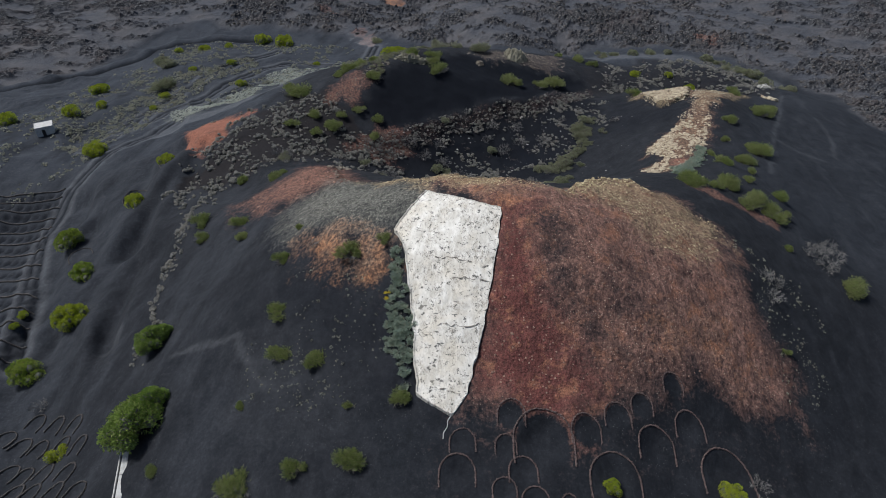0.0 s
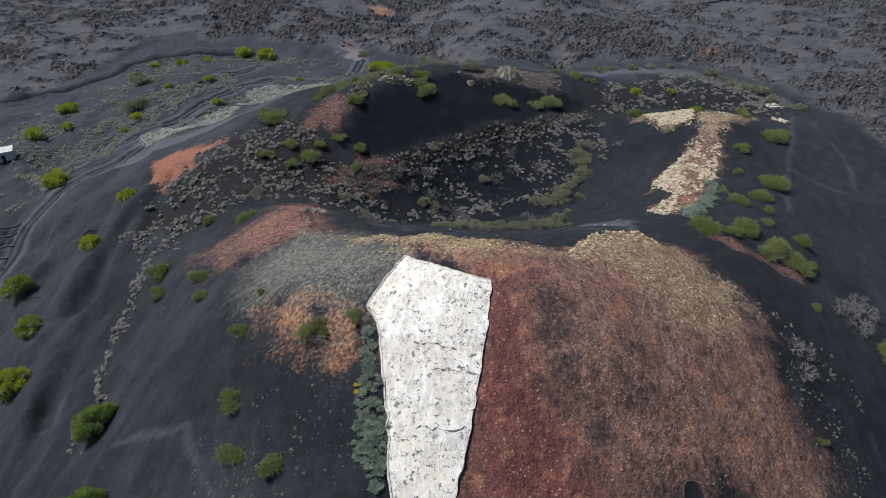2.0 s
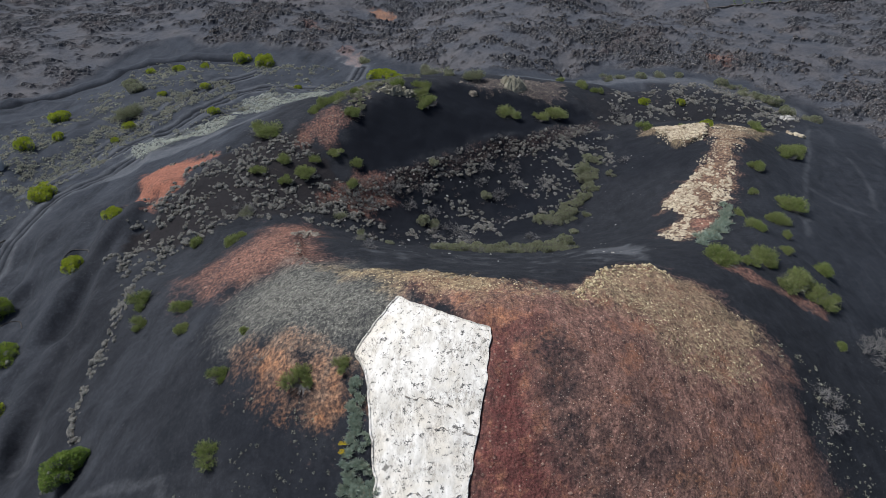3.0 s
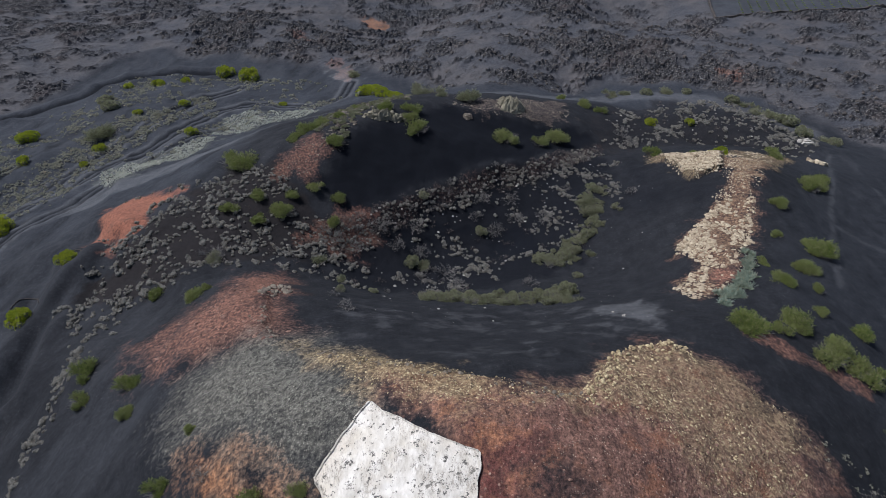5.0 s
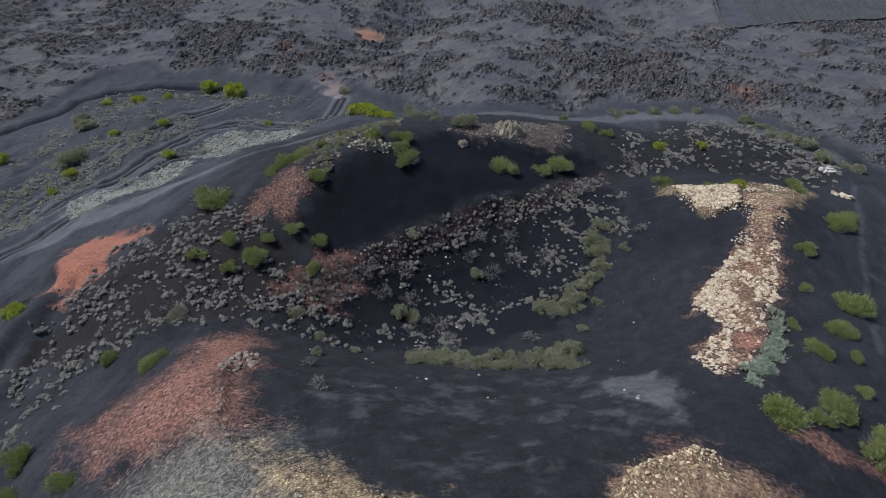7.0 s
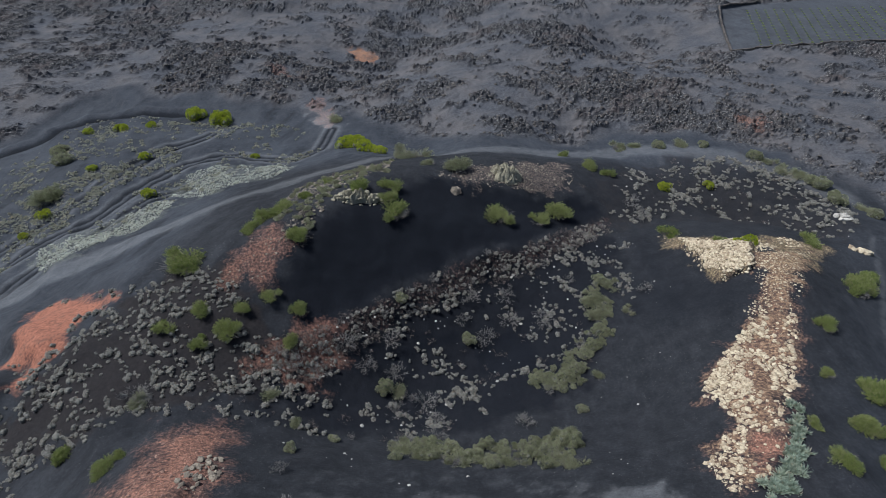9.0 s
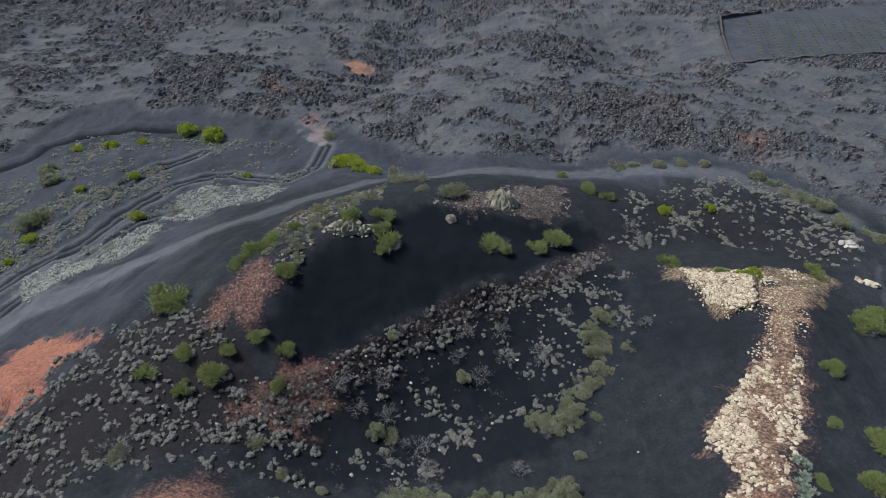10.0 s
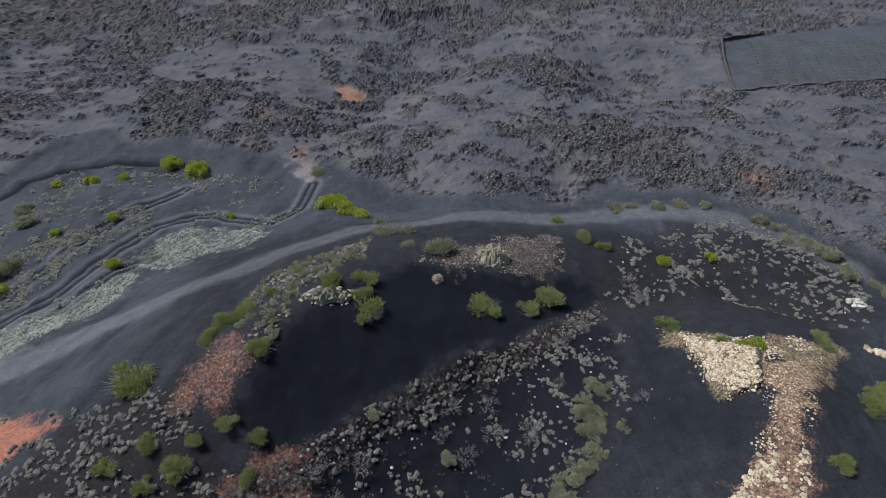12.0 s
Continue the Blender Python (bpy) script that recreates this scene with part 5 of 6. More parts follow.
def chain(lines, step, seed, wide=0.55):
    """Places along lines, one to three abreast, with gaps."""
    r = np.random.default_rng(seed)
    out = []
    for line in lines:
        for (x0, y0), (x1, y1) in zip(line, line[1:]):
            n = max(2, int(math.hypot(x1 - x0, y1 - y0) / step))
            for k in range(n):
                for _ in range(int(r.integers(0, 4))):
                    f = (k + r.random()) / n
                    out.append((x0 + (x1 - x0) * f + r.normal(0, wide), y0 + (y1 - y0) * f + r.normal(0, wide)))
    return out


WEST_CHAINS = [
    [(-45.3, 90.0), (-44.0, 92.3)], [(-44.6, 87.9), (-40.0, 90.0), (-39.0, 90.6)], [(-38.8, 91.9), (-38.0, 93.8), (-36.1, 94.3), (-34.9, 95.2)],
    [(-36.9, 90.4), (-33.6, 91.5), (-32.6, 93.0), (-29.3, 94.5), (-26.9, 95.9), (-24.2, 96.0), (-21.7, 97.4), (-18.5, 99.1)],
    [(-25.7, 99.4), (-23.5, 100.2), (-21.1, 100.4), (-18.0, 101.2), (-15.2, 102.1), (-11.8, 102.3), (-9.3, 102.0), (-6.5, 99.8)],
    [(-39.0, 74.1), (-38.9, 78.3), (-39.6, 82.4), (-39.6, 85.8), (-38.5, 87.1)], [(-47.1, 96.6), (-44.4, 96.8), (-40.2, 98.4), (-36.7, 100.1)],
]
CRATER_CHAINS = [
    [(5.1, 112.3), (6.8, 109.8), (10.2, 107.5), (12.2, 105.3)], [(17.3, 117.1), (20.7, 114.9), (23.7, 119.4), (28.2, 121.2)], [(30.4, 126.6), (34.4, 127.1), (34.3, 121.7)],
    [(18.3, 110.0), (23.8, 112.4), (28.6, 117.2)], [(5.6, 107.2), (8.9, 105.5), (10.4, 103.2)], [(37.5, 147.0), (42.0, 146.4), (47.3, 149.6), (57.4, 160.5), (63.2, 159.5), (65.7, 157.4)],
    [(57.9, 162.7), (63.7, 170.4), (70.2, 168.7), (73.9, 163.1), (77.4, 157.6), (77.8, 151.8)], [(67.1, 152.2), (69.7, 147.7), (71.8, 143.4), (75.1, 139.2)],
]
west = chain(WEST_CHAINS, 0.75, 74) + clusters(WEST_SHRUBS, 34, 9, 71) + scatter(WEST_SHRUBS, 230, 21, 0.8, 4.5, -0.1)
crater_floor = chain(CRATER_CHAINS, 0.7, 75, 0.9) + clusters(CRATER_SHRUBS, 40, 18, 72, 0.95) + scatter(CRATER_SHRUBS, 70, 22, 0.8, 5.5, -0.25)
east = clusters(EAST_SHRUBS, 22, 10, 73) + scatter(EAST_SHRUBS, 210, 23, 0.75, 5.0, 0.0)
ridge_row = scatter(RIDGE_SHRUBS, 240, 25, 0.6, 4.0, 0.3)
set_out(teal_models, [(x, y, float(strip_rng.uniform(0.7, 1.3))) for x, y in scatter(SUCCULENT_STRIP, 46, 26, 0.45, 3.0, 0.6)], "succulents beside the apron")
set_out(olive_models, [(x, y, float(strip_rng.uniform(0.5, 1.5))) for x, y in scatter(RIM_RUBBLE, 120, 27, 0.6, 3.0, 0.4)], "dry olive shrubs", tall=(0.6, 0.9))
set_out(olive_models, [(x, y, float(strip_rng.uniform(0.8, 1.8))) for x, y in scatter(HEDGE, 76, 28, 0.7, 3.0, 0.5)], "dry olive shrubs", tall=(0.8, 1.25))
set_out(olive_models, [(x, y, float(strip_rng.uniform(0.6, 1.35))) for x, y in scatter(BAND, 85, 29, 0.55, 3.0, 0.4)], "dry olive shrubs", tall=(0.65, 1.05))
set_out(twig_models, [(x, y, float(strip_rng.uniform(1.0, 2.2))) for x, y in scatter(HEDGE, 14, 35, 0.8, 3.0, 0.4) + scatter(RIDGE_SHRUBS, 26, 36, 1.0, 3.0, 0.4) + scatter(CRATER_SHRUBS, 8, 37, 1.5, 5.0, 0.2)], "leafless shrubs")
slope_rng = np.random.default_rng(8)
orange_edge = [(a + slope_rng.normal(0, 0.6), b + slope_rng.normal(0, 0.6)) for (x0, y0), (x1, y1) in zip(ORANGE[3:], ORANGE[4:]) for f in (0.1, 0.35, 0.6, 0.85) for a, b in [(x0 + (x1 - x0) * f, y0 + (y1 - y0) * f)]]
slope_row = scatter(SLOPE_SHRUBS, 40, 24, 0.8, 3.0)
for (x0, y0), (x1, y1) in zip(SLOPE_LINE, SLOPE_LINE[1:]):
    for _ in range(9):
        f = slope_rng.random()
        slope_row.append((x0 + (x1 - x0) * f + slope_rng.normal(0, 0.35), y0 + (y1 - y0) * f + slope_rng.normal(0, 0.3)))
sizes = np.random.default_rng(5)
picked, rest = [], []
for k, (x, y) in enumerate(west + orange_edge + crater_floor + east + slope_row + ridge_row):
    if max(float(inside(np.array([x]), np.array([y]), ring)[0]) for ring in POOLS) > 0.3:
        continue
    item = (x, y, float(0.65 + 1.1 * sizes.random() ** 1.7) * (0.9 if -16 < x < 36 and 100 < y < 148 else 1.1 if x > 38 else 1.0))
    (picked if k % 6 == 0 else rest).append(item)
set_out(cushion_models, picked, "grey cushion shrubs", tall=(0.7, 1.1))


def spread_stuff(name, models, places, label, category, part_index=0, sink=0.03):
    """Many small plants or stones in one mesh."""
    srcs = []
    for ob in models:
        me = ob.children[part_index].data if ob.children else ob.data
        co = np.empty(len(me.vertices) * 3)
        me.vertices.foreach_get("co", co)
        srcs.append((co.reshape(-1, 3), [tuple(p.vertices) for p in me.polygons], [p.material_index for p in me.polygons], me.materials))
    xs, ys = np.array([p[0] for p in places]), np.array([p[1] for p in places])
    hs, _ = land(xs, ys)
    verts, faces, kinds, n = [], [], [], 0
    for (x, y, s), h in zip(places, hs):
        co, fs, slots, mats = srcs[int(rng.integers(len(srcs)))]
        kinds += slots
        a = rng.random() * math.tau
        c, d = math.cos(a), math.sin(a)
        v = np.stack([(co[:, 0] * c - co[:, 1] * d) * s + x, (co[:, 0] * d + co[:, 1] * c) * s + y, co[:, 2] * s * rng.uniform(0.7, 1.1) + h - sink * s], 1)
        verts.append(v)
        faces += [tuple(i + n for i in f) for f in fs]
        n += len(v)
    ob = mesh_object(name, np.concatenate(verts).tolist(), faces, srcs[0][3][0])
    for extra in list(srcs[0][3])[1:]:
        ob.data.materials.append(extra)
    ob.data.polygons.foreach_set("material_index", kinds)
    return tagged(ob, label, category, kind="stuff")


cover_models = [cushion(M_GREY, "grey cushion shrub", 55) for _ in range(8)]
spread_stuff("cushion_shrub_cover", cover_models, rest, "many small grey cushion shrubs on volcanic soil", "shrub cover")
drop_models(cover_models)
brush_models = [bare_shrub("grey-brown brush", M_BRUSH, 8, "brush") for _ in range(4)]
brush_places = [(x, y, float(0.7 + 1.1 * sizes.random())) for x, y in scatter(RIDGE_SHRUBS, 300, 41, 0.4, 4.0, 0.6) + scatter(CRATER_SHRUBS, 60, 42, 0.8, 5.0, 0.0) + scatter(MID_RED, 50, 43, 0.6, 3.0, 0.6) + scatter(RIM_RUBBLE, 60, 44, 0.6, 3.0, 0.3) + scatter(EAST_SHRUBS, 30, 45, 0.8, 4.0, 0.0)]
spread_stuff("brush_cover", brush_models, brush_places, "tangled grey-brown leafless brush over the crater's ridge", "brush")
drop_models(brush_models)


# sparse tufts over the ash plain and the lichen-pale strips
def tuft(mat):
    n = 26
    way = unit(rng.normal(size=(n, 3)) + [0, 0, 0.8])
    base = way * 0.28 * np.array([1, 1, 0.6])
    ob = new("tuft", leaves_mesh("tuft", base, unit(way + 0.5 * rng.normal(size=way.shape)), rng.uniform(0.2, 0.4, n), rng.uniform(0.12, 0.22, n), mat))
    return ob


M_PALE = leaf_material("pale_lichen_tufts", (0.34, 0.36, 0.31), (0.70, 0.72, 0.65), (0.50, 0.49, 0.40))
M_TUFT = leaf_material("grey_tuft_leaves", (0.19, 0.195, 0.155), (0.41, 0.41, 0.33), (0.34, 0.30, 0.21))
tufts = [tuft(M_TUFT) for _ in range(4)]
pale_tufts = [tuft(M_PALE) for _ in range(4)]
TUFT_BAND = [(-93.0, 135.9), (-84.3, 141.9), (-79.6, 152.1), (-76.4, 164.8), (-68.3, 171.4), (-65.8, 177.4), (-57.2, 184.2), (-53.0, 179.9), (-61.7, 163.8), (-67.0, 147.6), (-75.7, 136.6), (-83.6, 130.1)]
PLAIN_RING = [(-112, 120), (-100, 175), (-84, 204), (-62, 206), (-30, 196), (-20, 178), (-48, 158), (-66, 136), (-78, 112), (-92, 100)]
sr = np.random.default_rng(31)
plain_tufts = [(x, y, float(0.5 + 1.4 * sr.random() ** 2)) for x, y in scatter(PLAIN_RING, 1600, 32, 0.5, 6.0, -0.2) + scatter(TUFT_BAND, 650, 38, 0.35, 5.0, 0.2)]
spread_stuff("tuft_cover", tufts, plain_tufts, "sparse grey tufts over the black ash plain", "tuft cover")
pale_places = [(x, y, float(0.4 + 0.9 * sr.random() ** 1.5)) for x, y in scatter(PALE_WEST, 460, 33, 0.45, 4.0, -0.15) + scatter(PALE_NORTH, 460, 34, 0.45, 4.0, -0.15)]
spread_stuff("pale_tuft_cover", pale_tufts, pale_places, "pale grey-green low tufts in a dense strip on ash", "tuft cover")
DRY_FLANK = [(33.5, 62), (40, 62), (46, 57), (44, 48), (38, 40), (34.5, 40), (36.5, 47), (35, 54)]
dry_places = [(x, y, float(0.12 + 0.45 * sr.random() ** 2.5)) for x, y in scatter(DRY_FLANK, 260, 39, 0.25, 2.5, -0.3) + scatter(DARK_ASH, 170, 46, 0.25, 3.0, -0.3) + scatter(WASH, 120, 47, 0.25, 3.0, -0.3)]
spread_stuff("dry_tuft_cover", tufts, dry_places, "dry grey tufts thinly strewn over dark ash", "tuft cover")
drop_models(tufts + pale_tufts)


# ---- stones ----
def stone_material(name, dark, mid, light, size=5.0):
    m, nt, bs = material(name)
    at = nt.nodes.new("ShaderNodeNewGeometry")
    pick = at.outputs["Random Per Island"]
    each = nt.nodes.new("ShaderNodeObjectInfo").outputs["Random"]
    fine = noise_fac(nt, at.outputs["Position"], size, 5)
    col = blend(nt, maths(nt, "FRACT", maths(nt, "ADD", pick, each), 0), mid, light)
    col = blend(nt, ramp(nt, fine, 0.5, 0.68), col, dark)
    nt.links.new(col, bs.inputs["Base Color"])
    bs.inputs["Roughness"].default_value = 0.9
    bump(nt, bs, fine, 0.5, 0.1)
    return m


M_CREAM = stone_material("cream_tuff_stone", (0.12, 0.085, 0.058), (0.24, 0.187, 0.125), (0.47, 0.41, 0.295))
M_TUFF = stone_material("brown_tuff_stone", (0.045, 0.036, 0.030), (0.09, 0.073, 0.058), (0.20, 0.172, 0.135))
M_LEDGE = stone_material("lichen_crusted_stone", (0.05, 0.045, 0.034), (0.11, 0.10, 0.072), (0.26, 0.24, 0.175))
M_TAN = stone_material("yellow_tan_stone", (0.11, 0.08, 0.045), (0.25, 0.195, 0.105), (0.52, 0.44, 0.27))
M_BASALT = stone_material("dark_basalt_stone", (0.020, 0.018, 0.018), (0.040, 0.035, 0.033), (0.085, 0.075, 0.070))
M_WALL = stone_material("reddish_basalt_stone", (0.035, 0.024, 0.022), (0.065, 0.043, 0.039), (0.155, 0.11, 0.10))
M_PALESTONE = stone_material("pale_grey_stone", (0.10, 0.10, 0.095), (0.22, 0.21, 0.19), (0.42, 0.40, 0.36))


def stone_mesh(name, mat, flat=0.75, seed=0):
    bm = bmesh.new()
    bmesh.ops.create_icosphere(bm, subdivisions=1, radius=0.5)
    r = random.Random(seed)
    for v in bm.verts:
        v.co *= r.uniform(0.6, 1.25)
        v.co.z *= flat
    me = bpy.data.meshes.new(name)
    bm.to_mesh(me)
    bm.free()
    me.materials.append(mat)
    return me


cream_stones = [new("stone", stone_mesh("stone", M_CREAM, 0.85, k)) for k in range(5)]
tan_stones = [new("stone", stone_mesh("stone", M_TAN, 0.75, 40 + k)) for k in range(5)]
basalt_stones = [new("stone", stone_mesh("stone", M_BASALT, 0.85, 10 + k)) for k in range(5)]
pale_stones = [new("stone", stone_mesh("stone", M_PALESTONE, 0.75, 20 + k)) for k in range(4)]
tr = np.random.default_rng(41)


def sized(places, lo, hi, power=2.0):
    return [(x, y, float(lo + (hi - lo) * tr.random() ** power)) for x, y in places]


STEM_AXIS = [(32.5, 83), (37.5, 93), (43, 103), (48, 112), (54, 122)]
stem_rng = np.random.default_rng(77)
stem_spots = []
for x, y in scatter(STEM, 4600, 51, 0.12, 3.0, 0.35):
    off = float(beside(np.array([x]), np.array([y]), STEM_AXIS)[0][0])
    share = (0.55 if y < 96 else 1.0) * (1.0 if off > -0.6 else 0.5) * (1.0 if y < 108 else 0.5 if y < 113 else 0.3) * (0.2 if float(inside(np.array([x]), np.array([y]), STEM_RED)[0]) > 0 else 1.0)
    if stem_rng.random() < share:
        stem_spots.append((x, y))
spread_stuff("cream_scree", cream_stones, [(a, b, w * (1.0 if b < 110 else 0.55)) for a, b, w in sized(stem_spots, 0.16, 0.9, 2.6)] + sized(scatter(BAR, 900, 52, 0.15, 3.0, 0.1), 0.12, 0.6, 2.5) + sized(scatter(BAR_ROCK, 1000, 65, 0.2, 3.0, 0.7), 0.2, 0.85, 2.5) + sized(scatter(FAN, 420, 66, 0.2, 2.0, 0.1), 0.08, 0.3, 2.0), "cream tuff stones strewn over a ridge", "scree", sink=0.1)
spread_stuff("knob_scree", tan_stones, sized(scatter(SHOULDER, 1000, 53, 0.12, 3.0, 0.2), 0.06, 0.28, 3.0) + sized(scatter(KNOB, 1300, 63, 0.12, 3.0, 0.0), 0.06, 0.30, 3.5) + sized(scatter(STRIP, 700, 54, 0.2, 3.0, 0.4), 0.08, 0.3, 3.0), "cream and tan stones strewn over the cone's crest", "scree", sink=0.1)
LAVA_NEAR = [(-82, 219), (-30, 203), (-4, 187), (11, 179), (31, 183), (49, 188.5), (66, 184), (81, 176), (90, 166), (94, 150), (94, 130), (112, 128), (120, 170), (110, 225), (60, 245), (0, 240), (-60, 250), (-100, 240)]
lava_spots = np.random.default_rng(55).uniform((-105, 128), (120, 262), (42000, 2))
lava_spots = lava_spots[inside(lava_spots[:, 0], lava_spots[:, 1], LAVA_NEAR) > 0]
lava_spots = lava_spots[land(lava_spots[:, 0], lava_spots[:, 1])[1]["crust"] > 0.5][:10500]
spread_stuff("lava_blocks", basalt_stones, sized(lava_spots.tolist(), 0.2, 1.35, 3.0), "broken dark lava blocks over the lava field", "lava blocks", sink=0.15)
SLOPE_RING = [(6, 53), (10, 58), (20, 62), (30, 60), (33, 50), (36, 42), (25, 40), (12, 36), (4, 38)]
red_stones = [new("stone", stone_mesh("stone", stone_material("red_scoria_stone", (0.05, 0.025, 0.02), (0.10, 0.05, 0.04), (0.26, 0.16, 0.12)), 0.8, 30 + k)) for k in range(4)]
spread_stuff("red_scoria_stones", red_stones, sized(scatter(SLOPE_RING, 700, 56, 0.2, 5.0, 0.0), 0.06, 0.4, 5.0) + sized(scatter(RUST, 260, 57, 0.2, 4.0, 0.3), 0.1, 0.6, 3.0), "small red scoria stones over the slope", "scoria stones", sink=0.1)
FLOOR_RING = [(-12, 84), (0, 79), (14, 76), (30, 74), (33, 88), (34, 100), (40, 120), (38, 138), (33, 128), (26, 104), (20, 92), (0, 92), (-12, 95)]
spread_stuff("pale_stone_strew", pale_stones, sized(scatter(FLOOR_RING, 60, 58, 0.3, 4.0, -0.2), 0.12, 0.5, 3.0) + sized(scatter(RIDGE_SHRUBS, 90, 64, 0.3, 4.0, 0.2), 0.15, 0.7, 2.5) + sized(scatter(CRATER_SHRUBS, 160, 59, 0.4, 5.0), 0.15, 0.7, 3.0) + sized(scatter(EAST_SHRUBS, 60, 60, 0.4, 5.0), 0.2, 0.8, 3.0), "pale grey stones strewn over black ash", "stones", sink=0.1)


def outcrop(name, label, spots, mat, seed):
    """Boulders heaped together: each a part. spots: x, y, size, lift."""
    r = random.Random(seed)
    ob = new(name)
    meshes = [stone_mesh("boulder", mat, 0.8, 60 + seed + k) for k in range(4)]
    xs, ys = np.array([s[0] for s in spots]), np.array([s[1] for s in spots])
    hs, _ = land(xs, ys)
    ob.location = (float(xs.mean()), float(ys.mean()), float(hs.min()))
    for (x, y, size, lift), h in zip(spots, hs):
        b = new("boulder", r.choice(meshes))
        b.parent = ob
        b.matrix_basis = Matrix.LocRotScale(Vector((x, y, h + lift + size * 0.1)) - ob.location, Euler((r.uniform(-0.3, 0.3), r.uniform(-0.3, 0.3), r.uniform(0, 6.28))), (size * r.uniform(0.8, 1.3), size, size * r.uniform(0.7, 1.0)))
    return tagged(ob, label, "rock")


def heap(cx, cy, rx, ry, count, lo, hi, tall, seed):
    r = random.Random(seed)
    out = []
    for _ in range(count):
        a, q = r.uniform(0, math.tau), math.sqrt(r.random())
        out.append((cx + rx * q * math.cos(a), cy + ry * q * math.sin(a), r.uniform(lo, hi), tall * (1 - q) * r.random()))
    return out


def crag(label, cx, cy, rx, ry, turn, tall, mat, seed, name="rock_outcrop", flat=2.0):
    """A craggy rock mass that rises out of the ground, with boulders of its own about its foot."""
    rings, spokes = 44, 120
    q, a = np.meshgrid(np.linspace(0, 1, rings), np.linspace(0, math.tau, spokes, endpoint=False), indexing="ij")
    rag = 1 + 0.22 * rough(np.cos(a) * 3, np.sin(a) * 3, 1.6, seed, 3, 0.6)
    u, v = rx * q * rag * np.cos(a), ry * q * rag * np.sin(a)
    c, d = math.cos(radians(turn)), math.sin(radians(turn))
    X, Y = cx + u * c - v * d, cy + u * d + v * c
    h, _ = land(X.ravel(), Y.ravel())
    big, _ = lumps(X, Y, 0.9, seed + 1)
    small, _ = lumps(X, Y, 0.42, seed + 2)
    body = tall * (1 - q ** flat)
    Z = h.reshape(X.shape) + body + (1 - q ** 6) * (0.5 * big + 0.34 * small + 0.35 * rough(X, Y, 1.3, seed + 3, 5, 0.72)) - 0.25 * q ** 4 - 0.1
    verts = np.stack([X, Y, Z], 2).reshape(-1, 3).tolist()
    faces = [(r * spokes + k, (r + 1) * spokes + k, (r + 1) * spokes + (k + 1) % spokes, r * spokes + (k + 1) % spokes) for r in range(rings - 1) for k in range(spokes)]
    ob = mesh_object(name, verts, faces, mat)
    r = random.Random(seed)
    meshes = [stone_mesh("boulder", mat, 0.8, 200 + seed + k) for k in range(3)]
    for k in range(110):
        t, f = r.uniform(0, math.tau), math.sqrt(r.uniform(0.02, 1.3))
        x, y = cx + rx * f * math.cos(t) * c - ry * f * math.sin(t) * d, cy + rx * f * math.cos(t) * d + ry * f * math.sin(t) * c
        size = 0.2 + 0.55 * r.random() ** 2
        b = new("boulder", r.choice(meshes))
        b.parent = ob
        b.matrix_basis = Matrix.LocRotScale((x, y, float(land([x], [y])[0][0]) + 0.12 * size + (tall * (1 - f ** flat) + 0.12 if f < 1 else 0)), Euler((0, 0, r.uniform(0, 6.28))), (size * 1.2, size, size * 0.8))
    return tagged(ob, label, "rock")


crag("craggy cream and brown rock heap on the crater's far rim", 17.6, 148.6, 2.9, 2.2, 15, 1.5, M_LEDGE, 1, flat=3.0)
crag("flat cream rock ledge overhanging the black crater wall", -6.6, 133.2, 3.6, 1.7, 20, 0.55, M_LEDGE, 2, flat=8.0)
crag("small grey crag on the black crater wall", 8.5, 141.8, 0.7, 0.6, 0, 0.3, M_TUFF, 6)
outcrop("rock_outcrop", "white boulders beside the rim track", heap(77.1, 143.3, 1.6, 1.2, 9, 0.7, 1.6, 0.6, 3), M_PALESTONE, 3)
outcrop("rock_outcrop", "pale flat boulders at the end of the cream ridge", heap(71.2, 129.6, 2.0, 0.9, 10, 0.7, 1.5, 0.4, 4), M_CREAM, 4)
outcrop("rock_outcrop", "brown boulders on top of the rust-red hump", heap(-16.1, 85.4, 1.8, 3.0, 70, 0.2, 0.75, 0.3, 5), M_TUFF, 5)


def along_edge(line, count, wide, lo, hi, seed):
    """Stones on the brink of a line of points, mostly small."""
    r = random.Random(seed)
    lengths = [math.hypot(q[0] - o[0], q[1] - o[1]) for o, q in zip(line, line[1:])]
    out = []
    for _ in range(count):
        k = r.choices(range(len(lengths)), lengths)[0]
        f, off = r.random(), abs(r.gauss(0, wide)) - 0.2
        (x0, y0), (x1, y1) = line[k], line[k + 1]
        nx_, ny_ = (y1 - y0) / lengths[k], -(x1 - x0) / lengths[k]
        out.append((x0 + (x1 - x0) * f + nx_ * off, y0 + (y1 - y0) * f + ny_ * off, lo + (hi - lo) * r.random() ** 2.2, 0.0))
    return out


outcrop("rock_ledge", "cream-yellow crusted boulders along the edge of the cone's knob", along_edge(KNOB_EDGE, 380, 1.1, 0.10, 0.42, 7), M_TAN, 7)
outcrop("rock_ledge", "brownish cream stones along the crest of the cone", along_edge(CREST_EDGE[1:], 240, 0.9, 0.10, 0.42, 9), M_TUFF, 8)
tuff_stones = [new("stone", stone_mesh("stone", M_TUFF, 0.75, 80 + k)) for k in range(4)]
spread_stuff("rim_rubble", tuff_stones, sized(scatter(RIM_RUBBLE, 950, 61, 0.2, 4.0, 0.4), 0.12, 0.75, 2.8) + sized(scatter(MOUND, 800, 62, 0.2, 4.0, 0.2), 0.12, 0.6, 2.8) + sized(scatter(RIM_RED, 130, 67, 0.3, 4.0, 0.2), 0.1, 0.5, 2.5), "brown tuff stones strewn along the crater rim", "rubble", sink=0.1)
